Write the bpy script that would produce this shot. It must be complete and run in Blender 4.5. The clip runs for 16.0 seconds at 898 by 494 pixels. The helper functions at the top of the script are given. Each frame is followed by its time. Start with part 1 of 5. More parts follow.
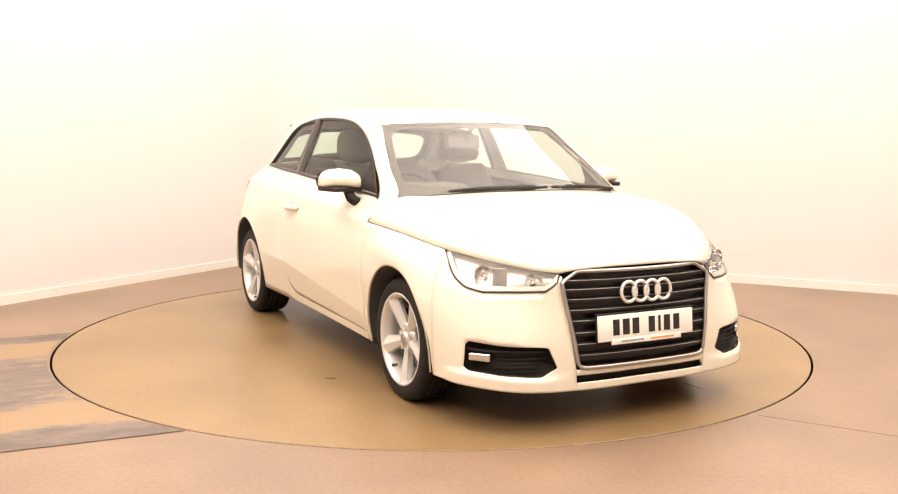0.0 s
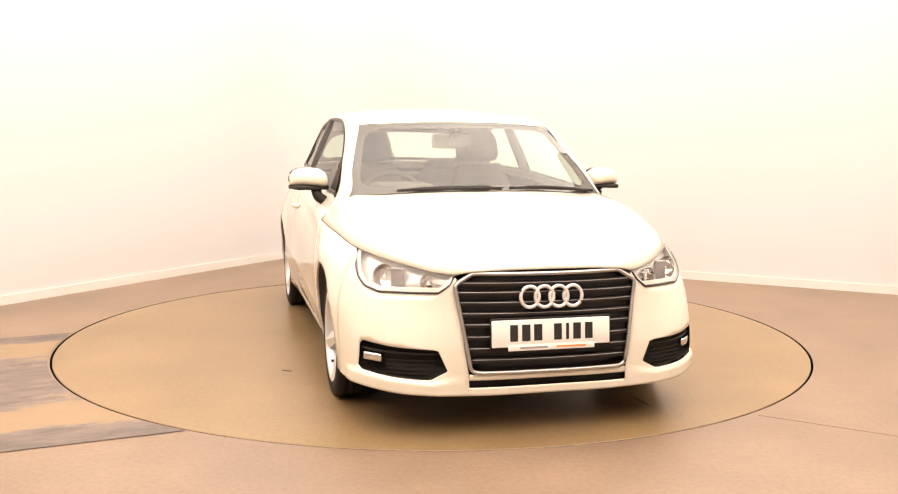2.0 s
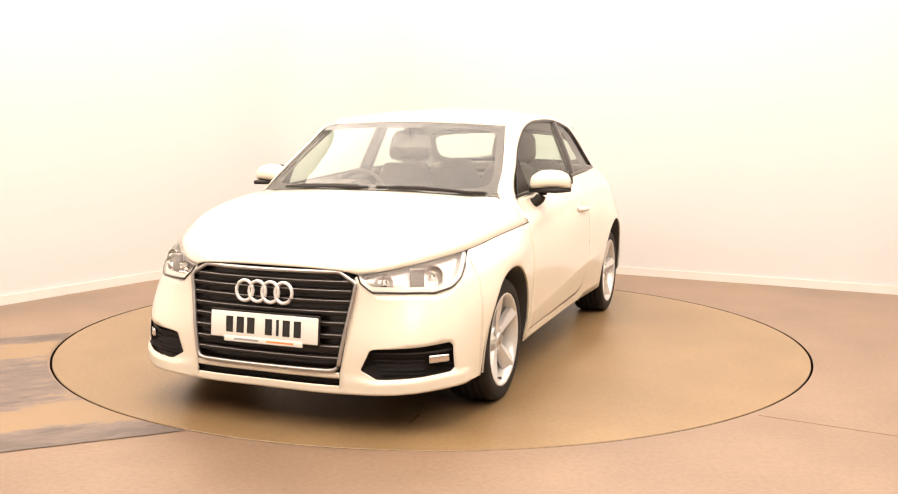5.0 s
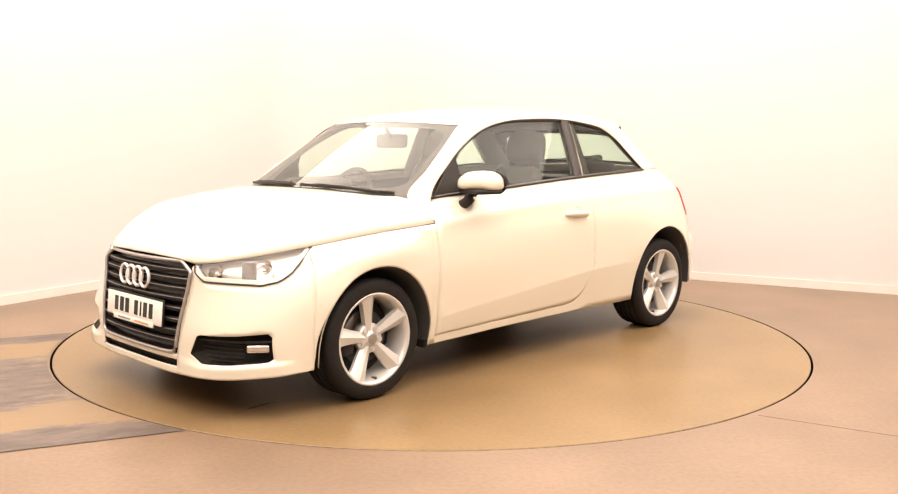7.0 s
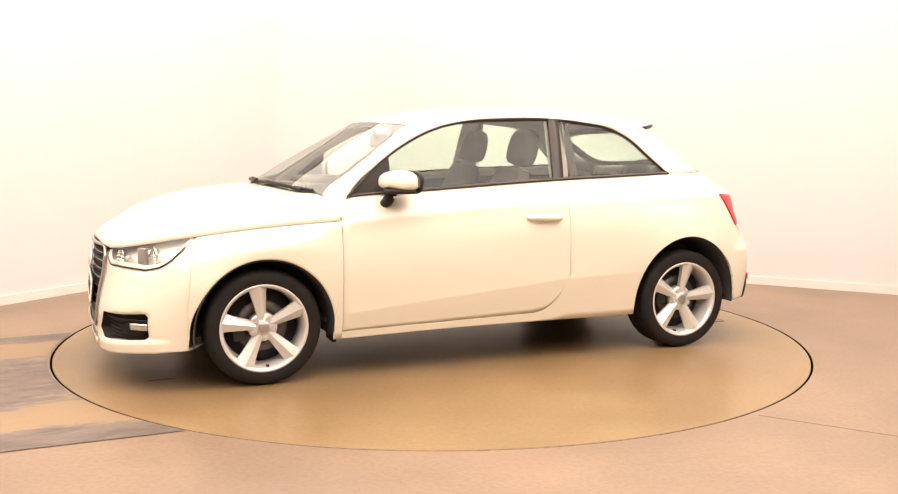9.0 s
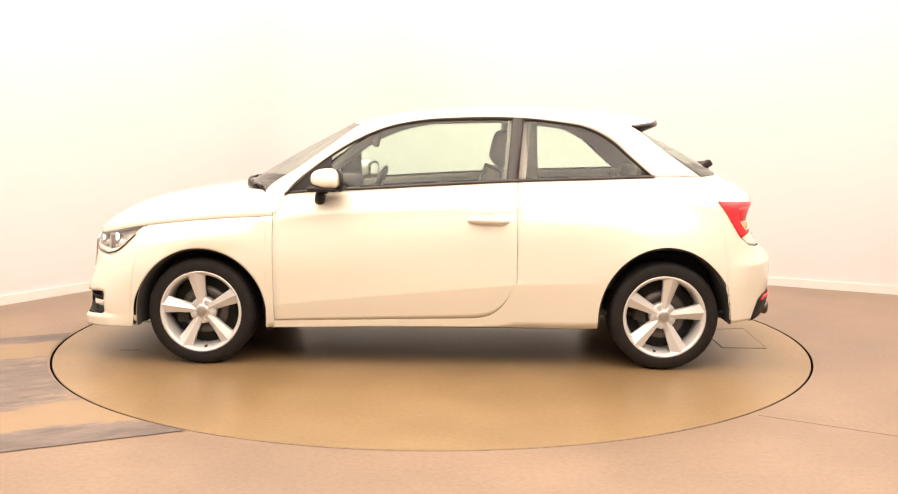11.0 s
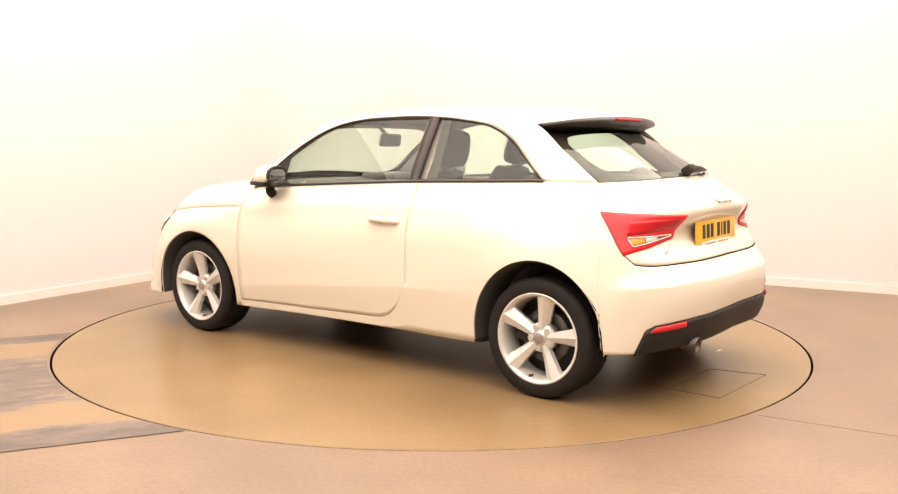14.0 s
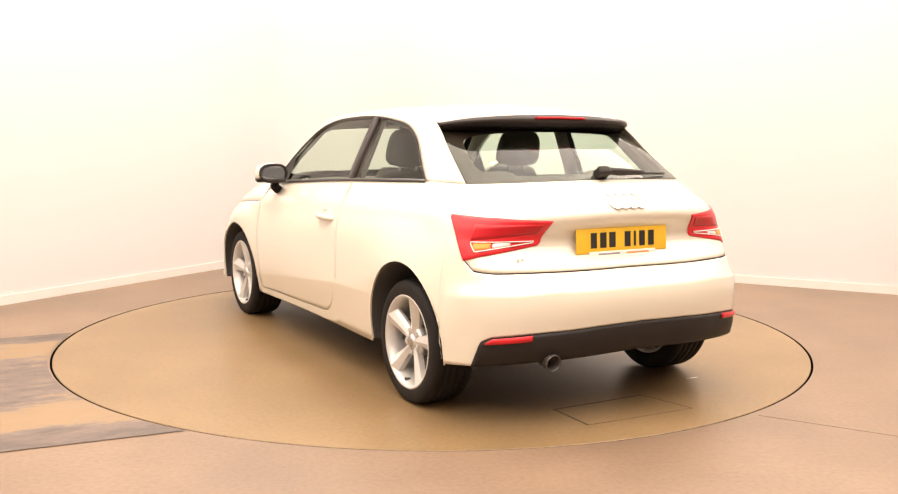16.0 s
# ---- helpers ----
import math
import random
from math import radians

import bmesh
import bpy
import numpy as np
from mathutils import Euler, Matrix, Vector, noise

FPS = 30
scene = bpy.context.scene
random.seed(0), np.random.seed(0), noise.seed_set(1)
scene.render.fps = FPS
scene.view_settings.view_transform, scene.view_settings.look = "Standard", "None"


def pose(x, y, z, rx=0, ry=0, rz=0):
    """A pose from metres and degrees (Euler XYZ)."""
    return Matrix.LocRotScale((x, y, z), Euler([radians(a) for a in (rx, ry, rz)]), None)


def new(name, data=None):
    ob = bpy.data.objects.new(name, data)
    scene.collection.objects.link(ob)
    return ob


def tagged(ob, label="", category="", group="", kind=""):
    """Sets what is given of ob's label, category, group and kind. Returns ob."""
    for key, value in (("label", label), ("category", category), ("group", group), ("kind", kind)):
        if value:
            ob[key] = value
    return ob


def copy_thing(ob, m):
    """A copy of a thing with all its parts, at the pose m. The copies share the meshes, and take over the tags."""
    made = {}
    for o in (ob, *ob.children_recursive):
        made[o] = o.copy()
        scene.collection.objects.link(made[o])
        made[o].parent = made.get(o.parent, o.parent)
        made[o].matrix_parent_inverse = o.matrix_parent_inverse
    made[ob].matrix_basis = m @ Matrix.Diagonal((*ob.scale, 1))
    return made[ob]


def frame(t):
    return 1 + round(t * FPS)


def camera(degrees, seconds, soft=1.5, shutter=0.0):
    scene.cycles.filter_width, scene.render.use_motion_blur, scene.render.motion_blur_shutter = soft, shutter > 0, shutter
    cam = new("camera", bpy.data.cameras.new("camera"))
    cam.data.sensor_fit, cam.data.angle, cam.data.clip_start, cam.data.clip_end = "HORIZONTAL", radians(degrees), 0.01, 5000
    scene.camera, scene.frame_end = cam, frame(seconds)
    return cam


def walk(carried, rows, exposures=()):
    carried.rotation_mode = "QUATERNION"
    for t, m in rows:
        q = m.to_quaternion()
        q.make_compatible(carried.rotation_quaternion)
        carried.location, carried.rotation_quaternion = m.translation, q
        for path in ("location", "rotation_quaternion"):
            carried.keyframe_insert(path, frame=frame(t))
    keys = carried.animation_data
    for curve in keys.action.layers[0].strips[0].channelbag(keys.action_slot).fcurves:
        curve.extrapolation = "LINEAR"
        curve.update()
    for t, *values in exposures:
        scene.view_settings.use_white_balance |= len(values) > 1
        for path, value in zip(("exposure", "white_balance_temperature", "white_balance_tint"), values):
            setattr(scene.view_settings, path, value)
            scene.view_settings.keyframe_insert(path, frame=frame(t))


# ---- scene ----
cam = camera(51.22, 16.0, soft=1.2)
STAND = pose(0, -5.7616, 1.2423, 90 - 6.838, 0, -0.887) @ pose(0, 0, 0, 0, 0, 0.446)
walk(cam, [(0.0, STAND), (16.0, STAND)], exposures=[(0.0, 0.0), (16.0, 0.0)])

# ---- light: large diffusing panels under the ceiling, white walls throw it back ----
CEILING = 3.5
world = bpy.data.worlds.new("studio_world")
scene.world = world
world.use_nodes = True
world.node_tree.nodes["Background"].inputs[0].default_value = (1.0, 0.9, 0.76, 1)
world.node_tree.nodes["Background"].inputs[1].default_value = 0.05
PANEL_POWER = 60.0
WARM = (1.0, 0.865, 0.765)
# rows of panels, in line with the two visible walls
_r, _l = Vector((2.21, -1.14)).normalized(), Vector((-1.43, -2.38)).normalized()
PANELS = []
for i in range(4):
    for j in range(4):
        c = Vector((-1.197, 4.11)) + _r * (1.12 + 2.15 * i) + _l * (1.15 + 2.25 * j)
        PANELS.append((c.x, c.y))
LEAN = math.degrees(math.atan2(-1.14, 2.21))
for px, py in PANELS:
    lamp = bpy.data.lights.new("panel_light", "AREA")
    lamp.shape, lamp.size, lamp.size_y = "RECTANGLE", 2.15, 2.25
    lamp.energy, lamp.color = PANEL_POWER, WARM
    ob = new("panel_light", lamp)
    ob.matrix_world = pose(px, py, CEILING - 0.09, 0, 0, LEAN)


# ---- materials ----
def mat(name, colour, rough=0.5, metal=0.0, coat=0.0, vary=0.06, scale=6.0, bump=0.0, bump_scale=200.0, spec=0.5, emit=None, power=0.0):
    m = bpy.data.materials.new(name)
    m.use_nodes = True
    nt = m.node_tree
    b = nt.nodes["Principled BSDF"]
    b.inputs["Roughness"].default_value, b.inputs["Metallic"].default_value = rough, metal
    b.inputs["Coat Weight"].default_value, b.inputs["Coat Roughness"].default_value = coat, 0.03
    b.inputs["Specular IOR Level"].default_value = spec
    co = nt.nodes.new("ShaderNodeTexCoord")
    no = nt.nodes.new("ShaderNodeTexNoise")
    no.inputs["Scale"].default_value, no.inputs["Detail"].default_value = scale, 6
    nt.links.new(co.outputs["Object"], no.inputs["Vector"])
    ramp = nt.nodes.new("ShaderNodeValToRGB")
    ramp.color_ramp.elements[0].position, ramp.color_ramp.elements[1].position = 0.3, 0.7
    ramp.color_ramp.elements[0].color = (*[c * (1 - vary) for c in colour], 1)
    ramp.color_ramp.elements[1].color = (*[min(1, c * (1 + vary)) for c in colour], 1)
    nt.links.new(no.outputs["Fac"], ramp.inputs["Fac"])
    nt.links.new(ramp.outputs["Color"], b.inputs["Base Color"])
    if bump:
        n2 = nt.nodes.new("ShaderNodeTexNoise")
        n2.inputs["Scale"].default_value, n2.inputs["Detail"].default_value = bump_scale, 4
        nt.links.new(co.outputs["Object"], n2.inputs["Vector"])
        bp = nt.nodes.new("ShaderNodeBump")
        bp.inputs["Strength"].default_value, bp.inputs["Distance"].default_value = bump, 0.003
        nt.links.new(n2.outputs["Fac"], bp.inputs["Height"])
        nt.links.new(bp.outputs["Normal"], b.inputs["Normal"])
    if emit:
        b.inputs["Emission Color"].default_value, b.inputs["Emission Strength"].default_value = (*emit, 1), power
    return m


def glass_mat(name, tint, base=0.05, rough=0.0):
    m = bpy.data.materials.new(name)
    m.use_nodes = True
    nt = m.node_tree
    nt.nodes.remove(nt.nodes["Principled BSDF"])
    tr, gl, lw, pw, ml, mx = [nt.nodes.new("ShaderNode" + k) for k in ("BsdfTransparent", "BsdfGlossy", "LayerWeight", "Math", "Math", "MixShader")]
    tr.inputs["Color"].default_value = (*tint, 1)
    gl.inputs["Roughness"].default_value = rough
    lw.inputs["Blend"].default_value = 0.5
    pw.operation, ml.operation = "POWER", "MULTIPLY_ADD"
    pw.inputs[1].default_value = 5.0
    ml.inputs[1].default_value, ml.inputs[2].default_value = 0.9, base
    nt.links.new(lw.outputs["Facing"], pw.inputs[0])
    nt.links.new(pw.outputs[0], ml.inputs[0])
    nt.links.new(ml.outputs[0], mx.inputs[0])
    nt.links.new(tr.outputs[0], mx.inputs[1])
    nt.links.new(gl.outputs[0], mx.inputs[2])
    nt.links.new(mx.outputs[0], nt.nodes["Material Output"].inputs[0])
    return m


def floor_mat(name, base, dark, light, blotch=0.9, rough=0.4, spec=0.5):
    """Sealed screed: broad blotches, fine grain, thin scuffs."""
    m = mat(name, base, rough, vary=0.05, scale=3.0, bump=0.06, bump_scale=260, spec=spec)
    nt = m.node_tree
    b = nt.nodes["Principled BSDF"]
    ramp = [n for n in nt.nodes if n.type == "VALTORGB"][0]
    co = [n for n in nt.nodes if n.type == "TEX_COORD"][0]
    big = nt.nodes.new("ShaderNodeTexNoise")
    big.inputs["Scale"].default_value, big.inputs["Detail"].default_value, big.inputs["Roughness"].default_value = blotch, 8, 0.62
    nt.links.new(co.outputs["Object"], big.inputs["Vector"])
    br = nt.nodes.new("ShaderNodeValToRGB")
    br.color_ramp.elements[0].position, br.color_ramp.elements[1].position = 0.35, 0.68
    br.color_ramp.elements[0].color, br.color_ramp.elements[1].color = (*dark, 1), (*light, 1)
    nt.links.new(big.outputs["Fac"], br.inputs["Fac"])
    mix = nt.nodes.new("ShaderNodeMix")
    mix.data_type, mix.blend_type = "RGBA", "MULTIPLY"
    mix.inputs[0].default_value = 1.0
    nt.links.new(ramp.outputs["Color"], mix.inputs[6])
    nt.links.new(br.outputs["Color"], mix.inputs[7])
    fine = nt.nodes.new("ShaderNodeTexNoise")
    fine.inputs["Scale"].default_value, fine.inputs["Detail"].default_value = 45, 5
    nt.links.new(co.outputs["Object"], fine.inputs["Vector"])
    fr = nt.nodes.new("ShaderNodeValToRGB")
    fr.color_ramp.elements[0].position, fr.color_ramp.elements[1].position = 0.3, 0.6
    fr.color_ramp.elements[0].color, fr.color_ramp.elements[1].color = (0.84, 0.82, 0.80, 1), (1, 1, 1, 1)
    nt.links.new(fine.outputs["Fac"], fr.inputs["Fac"])
    mix2 = nt.nodes.new("ShaderNodeMix")
    mix2.data_type, mix2.blend_type = "RGBA", "MULTIPLY"
    mix2.inputs[0].default_value = 1.0
    nt.links.new(mix.outputs[2], mix2.inputs[6])
    nt.links.new(fr.outputs["Color"], mix2.inputs[7])
    # dark specks of grit, far apart
    vo = nt.nodes.new("ShaderNodeTexVoronoi")
    vo.inputs["Scale"].default_value = 9.0
    nt.links.new(co.outputs["Object"], vo.inputs["Vector"])
    vr = nt.nodes.new("ShaderNodeValToRGB")
    vr.color_ramp.elements[0].position, vr.color_ramp.elements[1].position = 0.02, 0.045
    vr.color_ramp.elements[0].color, vr.color_ramp.elements[1].color = (0.8, 0.77, 0.74, 1), (1, 1, 1, 1)
    nt.links.new(vo.outputs["Distance"], vr.inputs["Fac"])
    mix3 = nt.nodes.new("ShaderNodeMix")
    mix3.data_type, mix3.blend_type = "RGBA", "MULTIPLY"
    mix3.inputs[0].default_value = 1.0
    nt.links.new(mix2.outputs[2], mix3.inputs[6])
    nt.links.new(vr.outputs["Color"], mix3.inputs[7])
    nt.links.new(mix3.outputs[2], b.inputs["Base Color"])
    rr = nt.nodes.new("ShaderNodeMapRange")
    rr.inputs[3].default_value, rr.inputs[4].default_value = rough - 0.04, rough + 0.08
    nt.links.new(big.outputs["Fac"], rr.inputs[0])
    nt.links.new(rr.outputs[0], b.inputs["Roughness"])
    return m


def worn_mat(name):
    """Old floor coat in bands along the strip: grey scuffed paint and bare ochre, drawn out and broken up."""
    m = mat(name, (0.2, 0.146, 0.08), 0.5, bump=0.1, bump_scale=120)
    nt = m.node_tree
    b = nt.nodes["Principled BSDF"]
    co = [n for n in nt.nodes if n.type == "TEX_COORD"][0]

    def math_node(op, a, c, d=None):
        n = nt.nodes.new("ShaderNodeMath")
        n.operation = op
        for k, v in enumerate((a, c, d)):
            if v is None:
                continue
            if isinstance(v, (int, float)):
                n.inputs[k].default_value = v
            else:
                nt.links.new(v, n.inputs[k])
        return n.outputs[0]

    def dot(v):
        n = nt.nodes.new("ShaderNodeVectorMath")
        n.operation = "DOT_PRODUCT"
        n.inputs[1].default_value = v
        nt.links.new(co.outputs["Object"], n.inputs[0])
        return n.outputs["Value"]

    def noise(su, sv, detail, rough):
        cb = nt.nodes.new("ShaderNodeCombineXYZ")
        nt.links.new(math_node("MULTIPLY", along_, su), cb.inputs[0])
        nt.links.new(math_node("MULTIPLY", across, sv), cb.inputs[1])
        n = nt.nodes.new("ShaderNodeTexNoise")
        n.inputs["Scale"].default_value, n.inputs["Detail"].default_value, n.inputs["Roughness"].default_value = 1.0, detail, rough
        nt.links.new(cb.outputs[0], n.inputs["Vector"])
        return n.outputs["Fac"]
    along_, across = dot((-0.914, -0.405, 0)), dot((0.405, -0.914, 0))
    wob = noise(1.6, 3.0, 4, 0.6)
    v = math_node("MULTIPLY_ADD", across, 0.445, 0.392)
    v = math_node("MULTIPLY_ADD", wob, 0.16, math_node("SUBTRACT", v, 0.08))
    band = nt.nodes.new("ShaderNodeValToRGB")
    el = band.color_ramp.elements
    el[0].position, el[0].color = 0.0, (0.1, 0.1, 0.1, 1)
    el[1].position, el[1].color = 1.0, (0.12, 0.12, 0.12, 1)
    for p, g in ((0.07, 0.15), (0.11, 0.85), (0.22, 0.8), (0.31, 0.3), (0.42, 0.22), (0.55, 0.3), (0.68, 0.3), (0.76, 0.9), (0.86, 0.8), (0.91, 0.2)):
        el.new(p).color = (g, g, g, 1)
    nt.links.new(v, band.inputs["Fac"])
    f = math_node("MULTIPLY_ADD", noise(2.6, 9.0, 12, 0.72), 2.3, -1.15)
    f = math_node("MULTIPLY_ADD", noise(16.0, 46.0, 8, 0.7), 1.0, math_node("ADD", f, -0.5))
    f = math_node("ADD", f, band.outputs["Color"])
    r = nt.nodes.new("ShaderNodeValToRGB")
    el = r.color_ramp.elements
    el[0].position, el[0].color = 0.0, (0.085, 0.064, 0.052, 1)
    el[1].position, el[1].color = 1.0, (0.245, 0.165, 0.095, 1)
    for p, c in ((0.2, (0.130, 0.096, 0.078, 1)), (0.42, (0.150, 0.111, 0.09, 1)), (0.5, (0.195, 0.142, 0.104, 1)), (0.58, (0.236, 0.156, 0.085, 1)), (0.8, (0.242, 0.158, 0.081, 1))):
        el.new(p).color = c
    nt.links.new(f, r.inputs["Fac"])
    nt.links.new(r.outputs["Color"], b.inputs["Base Color"])
    return m


M = dict(
    wall=mat("white_wall_paint", (0.585, 0.57, 0.56), 0.6, vary=0.015, scale=0.7, bump=0.03, bump_scale=90),
    skirting=mat("white_gloss_skirting", (0.64, 0.62, 0.58), 0.35, vary=0.02),
    ceiling=mat("white_ceiling_paint", (0.8, 0.78, 0.74), 0.8, vary=0.02),
    panel=mat("light_diffuser", (0.9, 0.88, 0.84), 0.5, emit=(1.0, 0.9, 0.75), power=0.6),
    floor=floor_mat("tan_floor_screed", (0.225, 0.153, 0.102), (0.80, 0.785, 0.77), (1.12, 1.11, 1.10)),
    disc=floor_mat("tan_turntable_screed", (0.245, 0.164, 0.083), (0.82, 0.79, 0.73), (1.10, 1.09, 1.08), blotch=1.1, rough=0.31, spec=0.42),
    worn=worn_mat("worn_floor_coat"),
    # brown-grey that stands in for shade inside the shut lines
    seal=mat("brown_grey_gap_shade", (0.10, 0.075, 0.058), 0.8),
    pit=mat("dark_gap_shade", (0.010, 0.006, 0.004), 0.9, spec=0.05),
    line=mat("dark_joint_filler", (0.09, 0.07, 0.05), 0.7),
    joint=mat("tan_joint_filler", (0.15, 0.10, 0.07), 0.7),
    film=mat("glossy_clear_tape", (0.235, 0.16, 0.088), 0.15),
    scrap=mat("white_paper_scrap", (0.8, 0.79, 0.76), 0.6),
    paint=mat("white_car_paint", (0.72, 0.66, 0.545), 0.35, coat=1.0, vary=0.008, scale=3),
    black=mat("black_trim_plastic", (0.016, 0.012, 0.010), 0.55, bump=0.05, bump_scale=400, spec=0.3),
    gloss=mat("gloss_black_trim", (0.024, 0.016, 0.013), 0.3),
    seam=mat("dark_inner_shell", (0.03, 0.028, 0.026), 0.8),
    rubber=mat("tyre_rubber", (0.011, 0.0085, 0.0075), 0.7, vary=0.25, scale=22, bump=0.10, bump_scale=260, spec=0.3),
    alloy=mat("silver_alloy", (0.66, 0.64, 0.61), 0.3, 0.35, vary=0.03),
    chrome=mat("chrome", (0.82, 0.81, 0.79), 0.12, 1.0, vary=0.01),
    satin=mat("satin_silver_trim", (0.48, 0.455, 0.43), 0.35, 0.9, vary=0.02),
    slat=mat("dark_grey_slat", (0.024, 0.02, 0.018), 0.55, 0.0, spec=0.25),
    slatedge=mat("grey_slat_edge", (0.34, 0.31, 0.29), 0.3, 0.8),
    steel=mat("brake_steel", (0.13, 0.115, 0.105), 0.45, 0.8, vary=0.15, scale=40),
    iron=mat("dark_caliper_iron", (0.028, 0.024, 0.021), 0.7, 0.2),
    glass=glass_mat("green_tinted_glass", (0.83, 0.945, 0.86)),
    screen=glass_mat("clear_screen_glass", (0.87, 0.92, 0.85), base=0.085),
    lens=glass_mat("clear_lens", (0.97, 0.96, 0.94)),
    frit=mat("black_glass_border", (0.026, 0.015, 0.011), 0.5, spec=0.2),
    redlens=mat("red_lamp_lens", (0.66, 0.022, 0.03), 0.35, coat=0.15, vary=0.08, scale=14, spec=0.3),
    redlens2=mat("deep_red_lens", (0.45, 0.008, 0.014), 0.35, coat=0.15, spec=0.3),
    amber=mat("amber_lamp_lens", (0.85, 0.30, 0.04), 0.3, coat=0.2),
    lampchrome=mat("lamp_chrome", (0.80, 0.77, 0.74), 0.10, 1.0, vary=0.02, scale=30),
    lampdark=mat("lamp_dark_grey", (0.27, 0.245, 0.225), 0.35, 0.3),
    reflector=mat("lamp_reflector", (0.80, 0.77, 0.74), 0.22, 0.4, vary=0.05, scale=25),
    lampgrey=mat("lamp_housing_grey", (0.42, 0.39, 0.36), 0.35, 0.2),
    white=mat("white_plate", (0.78, 0.76, 0.70), 0.35, vary=0.01),
    yellow=mat("yellow_plate", (0.78, 0.47, 0.03), 0.35, vary=0.02),
    ink=mat("black_ink", (0.015, 0.014, 0.013), 0.5),
    orange=mat("orange_print", (0.75, 0.30, 0.10), 0.5),
    greyink=mat("grey_print", (0.28, 0.27, 0.28), 0.5),
    cloth=mat("dark_seat_cloth", (0.078, 0.062, 0.05), 0.9, vary=0.15, scale=60, bump=0.2, bump_scale=500),
    dash=mat("dark_dash_plastic", (0.06, 0.048, 0.04), 0.7, bump=0.1, bump_scale=500),
    lining=mat("grey_headlining", (0.42, 0.39, 0.35), 0.9, bump=0.1, bump_scale=500),
    mirror=mat("mirror_glass", (0.9, 0.9, 0.9), 0.02, 1.0, vary=0.0),
)


# ---- helpers for building ----
def part(name, bm, material, parent=None, label="", smooth=True):
    me = bpy.data.meshes.new(name)
    bm.normal_update()
    bm.to_mesh(me)
    bm.free()
    me.materials.append(material)
    for p in me.polygons:
        p.use_smooth = smooth
    ob = new(name, me)
    ob.parent = parent
    if label:
        tagged(ob, label)
    return ob


def root(name, label, category, group=""):
    ob = new(name)
    ob.empty_display_size = 0.2
    return tagged(ob, label, category, group)


def crv(pts, n, closed=False):
    """n points along a smooth curve through pts."""
    P = np.array(pts, float)
    if closed:
        P = np.vstack([P[-2:], P, P[:3]])
    h = np.maximum(np.linalg.norm(np.diff(P, axis=0), axis=1), 1e-6)
    k = np.concatenate([[0], np.cumsum(h)])
    d = np.diff(P, axis=0) / h[:, None]
    tan = np.empty_like(P)
    tan[0], tan[-1] = d[0], d[-1]
    for i in range(1, len(P) - 1):
        tan[i] = (d[i - 1] * h[i] + d[i] * h[i - 1]) / (h[i] + h[i - 1])
    a, b = (k[2], k[-3]) if closed else (k[0], k[-1])
    s = np.linspace(a, b, n, endpoint=not closed)
    i = np.clip(np.searchsorted(k, s, side="right") - 1, 0, len(h) - 1)
    return hermite(P, tan, h, k, i, s)


def hermite(P, tan, h, k, i, s):
    hh = h[i][:, None]
    u = ((s - k[i]) / h[i])[:, None]
    return (P[i] * (2 * u**3 - 3 * u**2 + 1) + tan[i] * hh * (u**3 - 2 * u**2 + u)
            + P[i + 1] * (-2 * u**3 + 3 * u**2) + tan[i + 1] * hh * (u**3 - u**2))


def coons(c0, c1, d0, d1):
    """Patch between c0 (v=0) and c1 (v=1), d0 (u=0) and d1 (u=1)."""
    n, m = len(c0), len(d0)
    u = np.linspace(0, 1, n)[:, None, None]
    v = np.linspace(0, 1, m)[None, :, None]
    lc = c0[:, None] * (1 - v) + c1[:, None] * v
    ld = d0[None] * (1 - u) + d1[None] * u
    b = c0[0] * (1 - u) * (1 - v) + c0[-1] * u * (1 - v) + c1[0] * (1 - u) * v + c1[-1] * u * v
    return lc + ld - b


def grid(bm, G, flip=False):
    """Adds a grid of points as quads."""
    n, m = G.shape[:2]
    vs = [[bm.verts.new(G[i, j]) for j in range(m)] for i in range(n)]
    for i in range(n - 1):
        for j in range(m - 1):
            q = [vs[i][j], vs[i + 1][j], vs[i + 1][j + 1], vs[i][j + 1]]
            if len({tuple(np.round(v.co, 6)) for v in q}) < 3:
                continue
            try:
                bm.faces.new(q[::-1] if flip else q)
            except ValueError:
                pass
    return vs


def flipped(G):
    H = np.array(G, float).copy()
    H[..., 1] *= -1
    return H


def shell(name, grids, material, parent, thick=0.004, label="", centre=(0, 0, 0.6)):
    """A sheet-metal panel from point grids, turned outwards, with a thickness inwards."""
    bm = bmesh.new()
    for G in grids:
        grid(bm, np.asarray(G, float))
    bmesh.ops.remove_doubles(bm, verts=bm.verts, dist=0.0008)
    bmesh.ops.recalc_face_normals(bm, faces=bm.faces)
    bm.normal_update()
    seen = set()
    for f in bm.faces:
        if f in seen:
            continue
        island, stack = [], [f]
        seen.add(f)
        while stack:
            g = stack.pop()
            island.append(g)
            for e in g.edges:
                for o in e.link_faces:
                    if o not in seen:
                        seen.add(o)
                        stack.append(o)
        if sum(g.normal.dot(g.calc_center_median() - Vector(centre)) * g.calc_area() for g in island) < 0:
            bmesh.ops.reverse_faces(bm, faces=island)
    ob = part(name, bm, material, parent, label)
    if thick:
        s = ob.modifiers.new("thickness", "SOLIDIFY")
        s.thickness, s.offset = thick, -1
    return ob


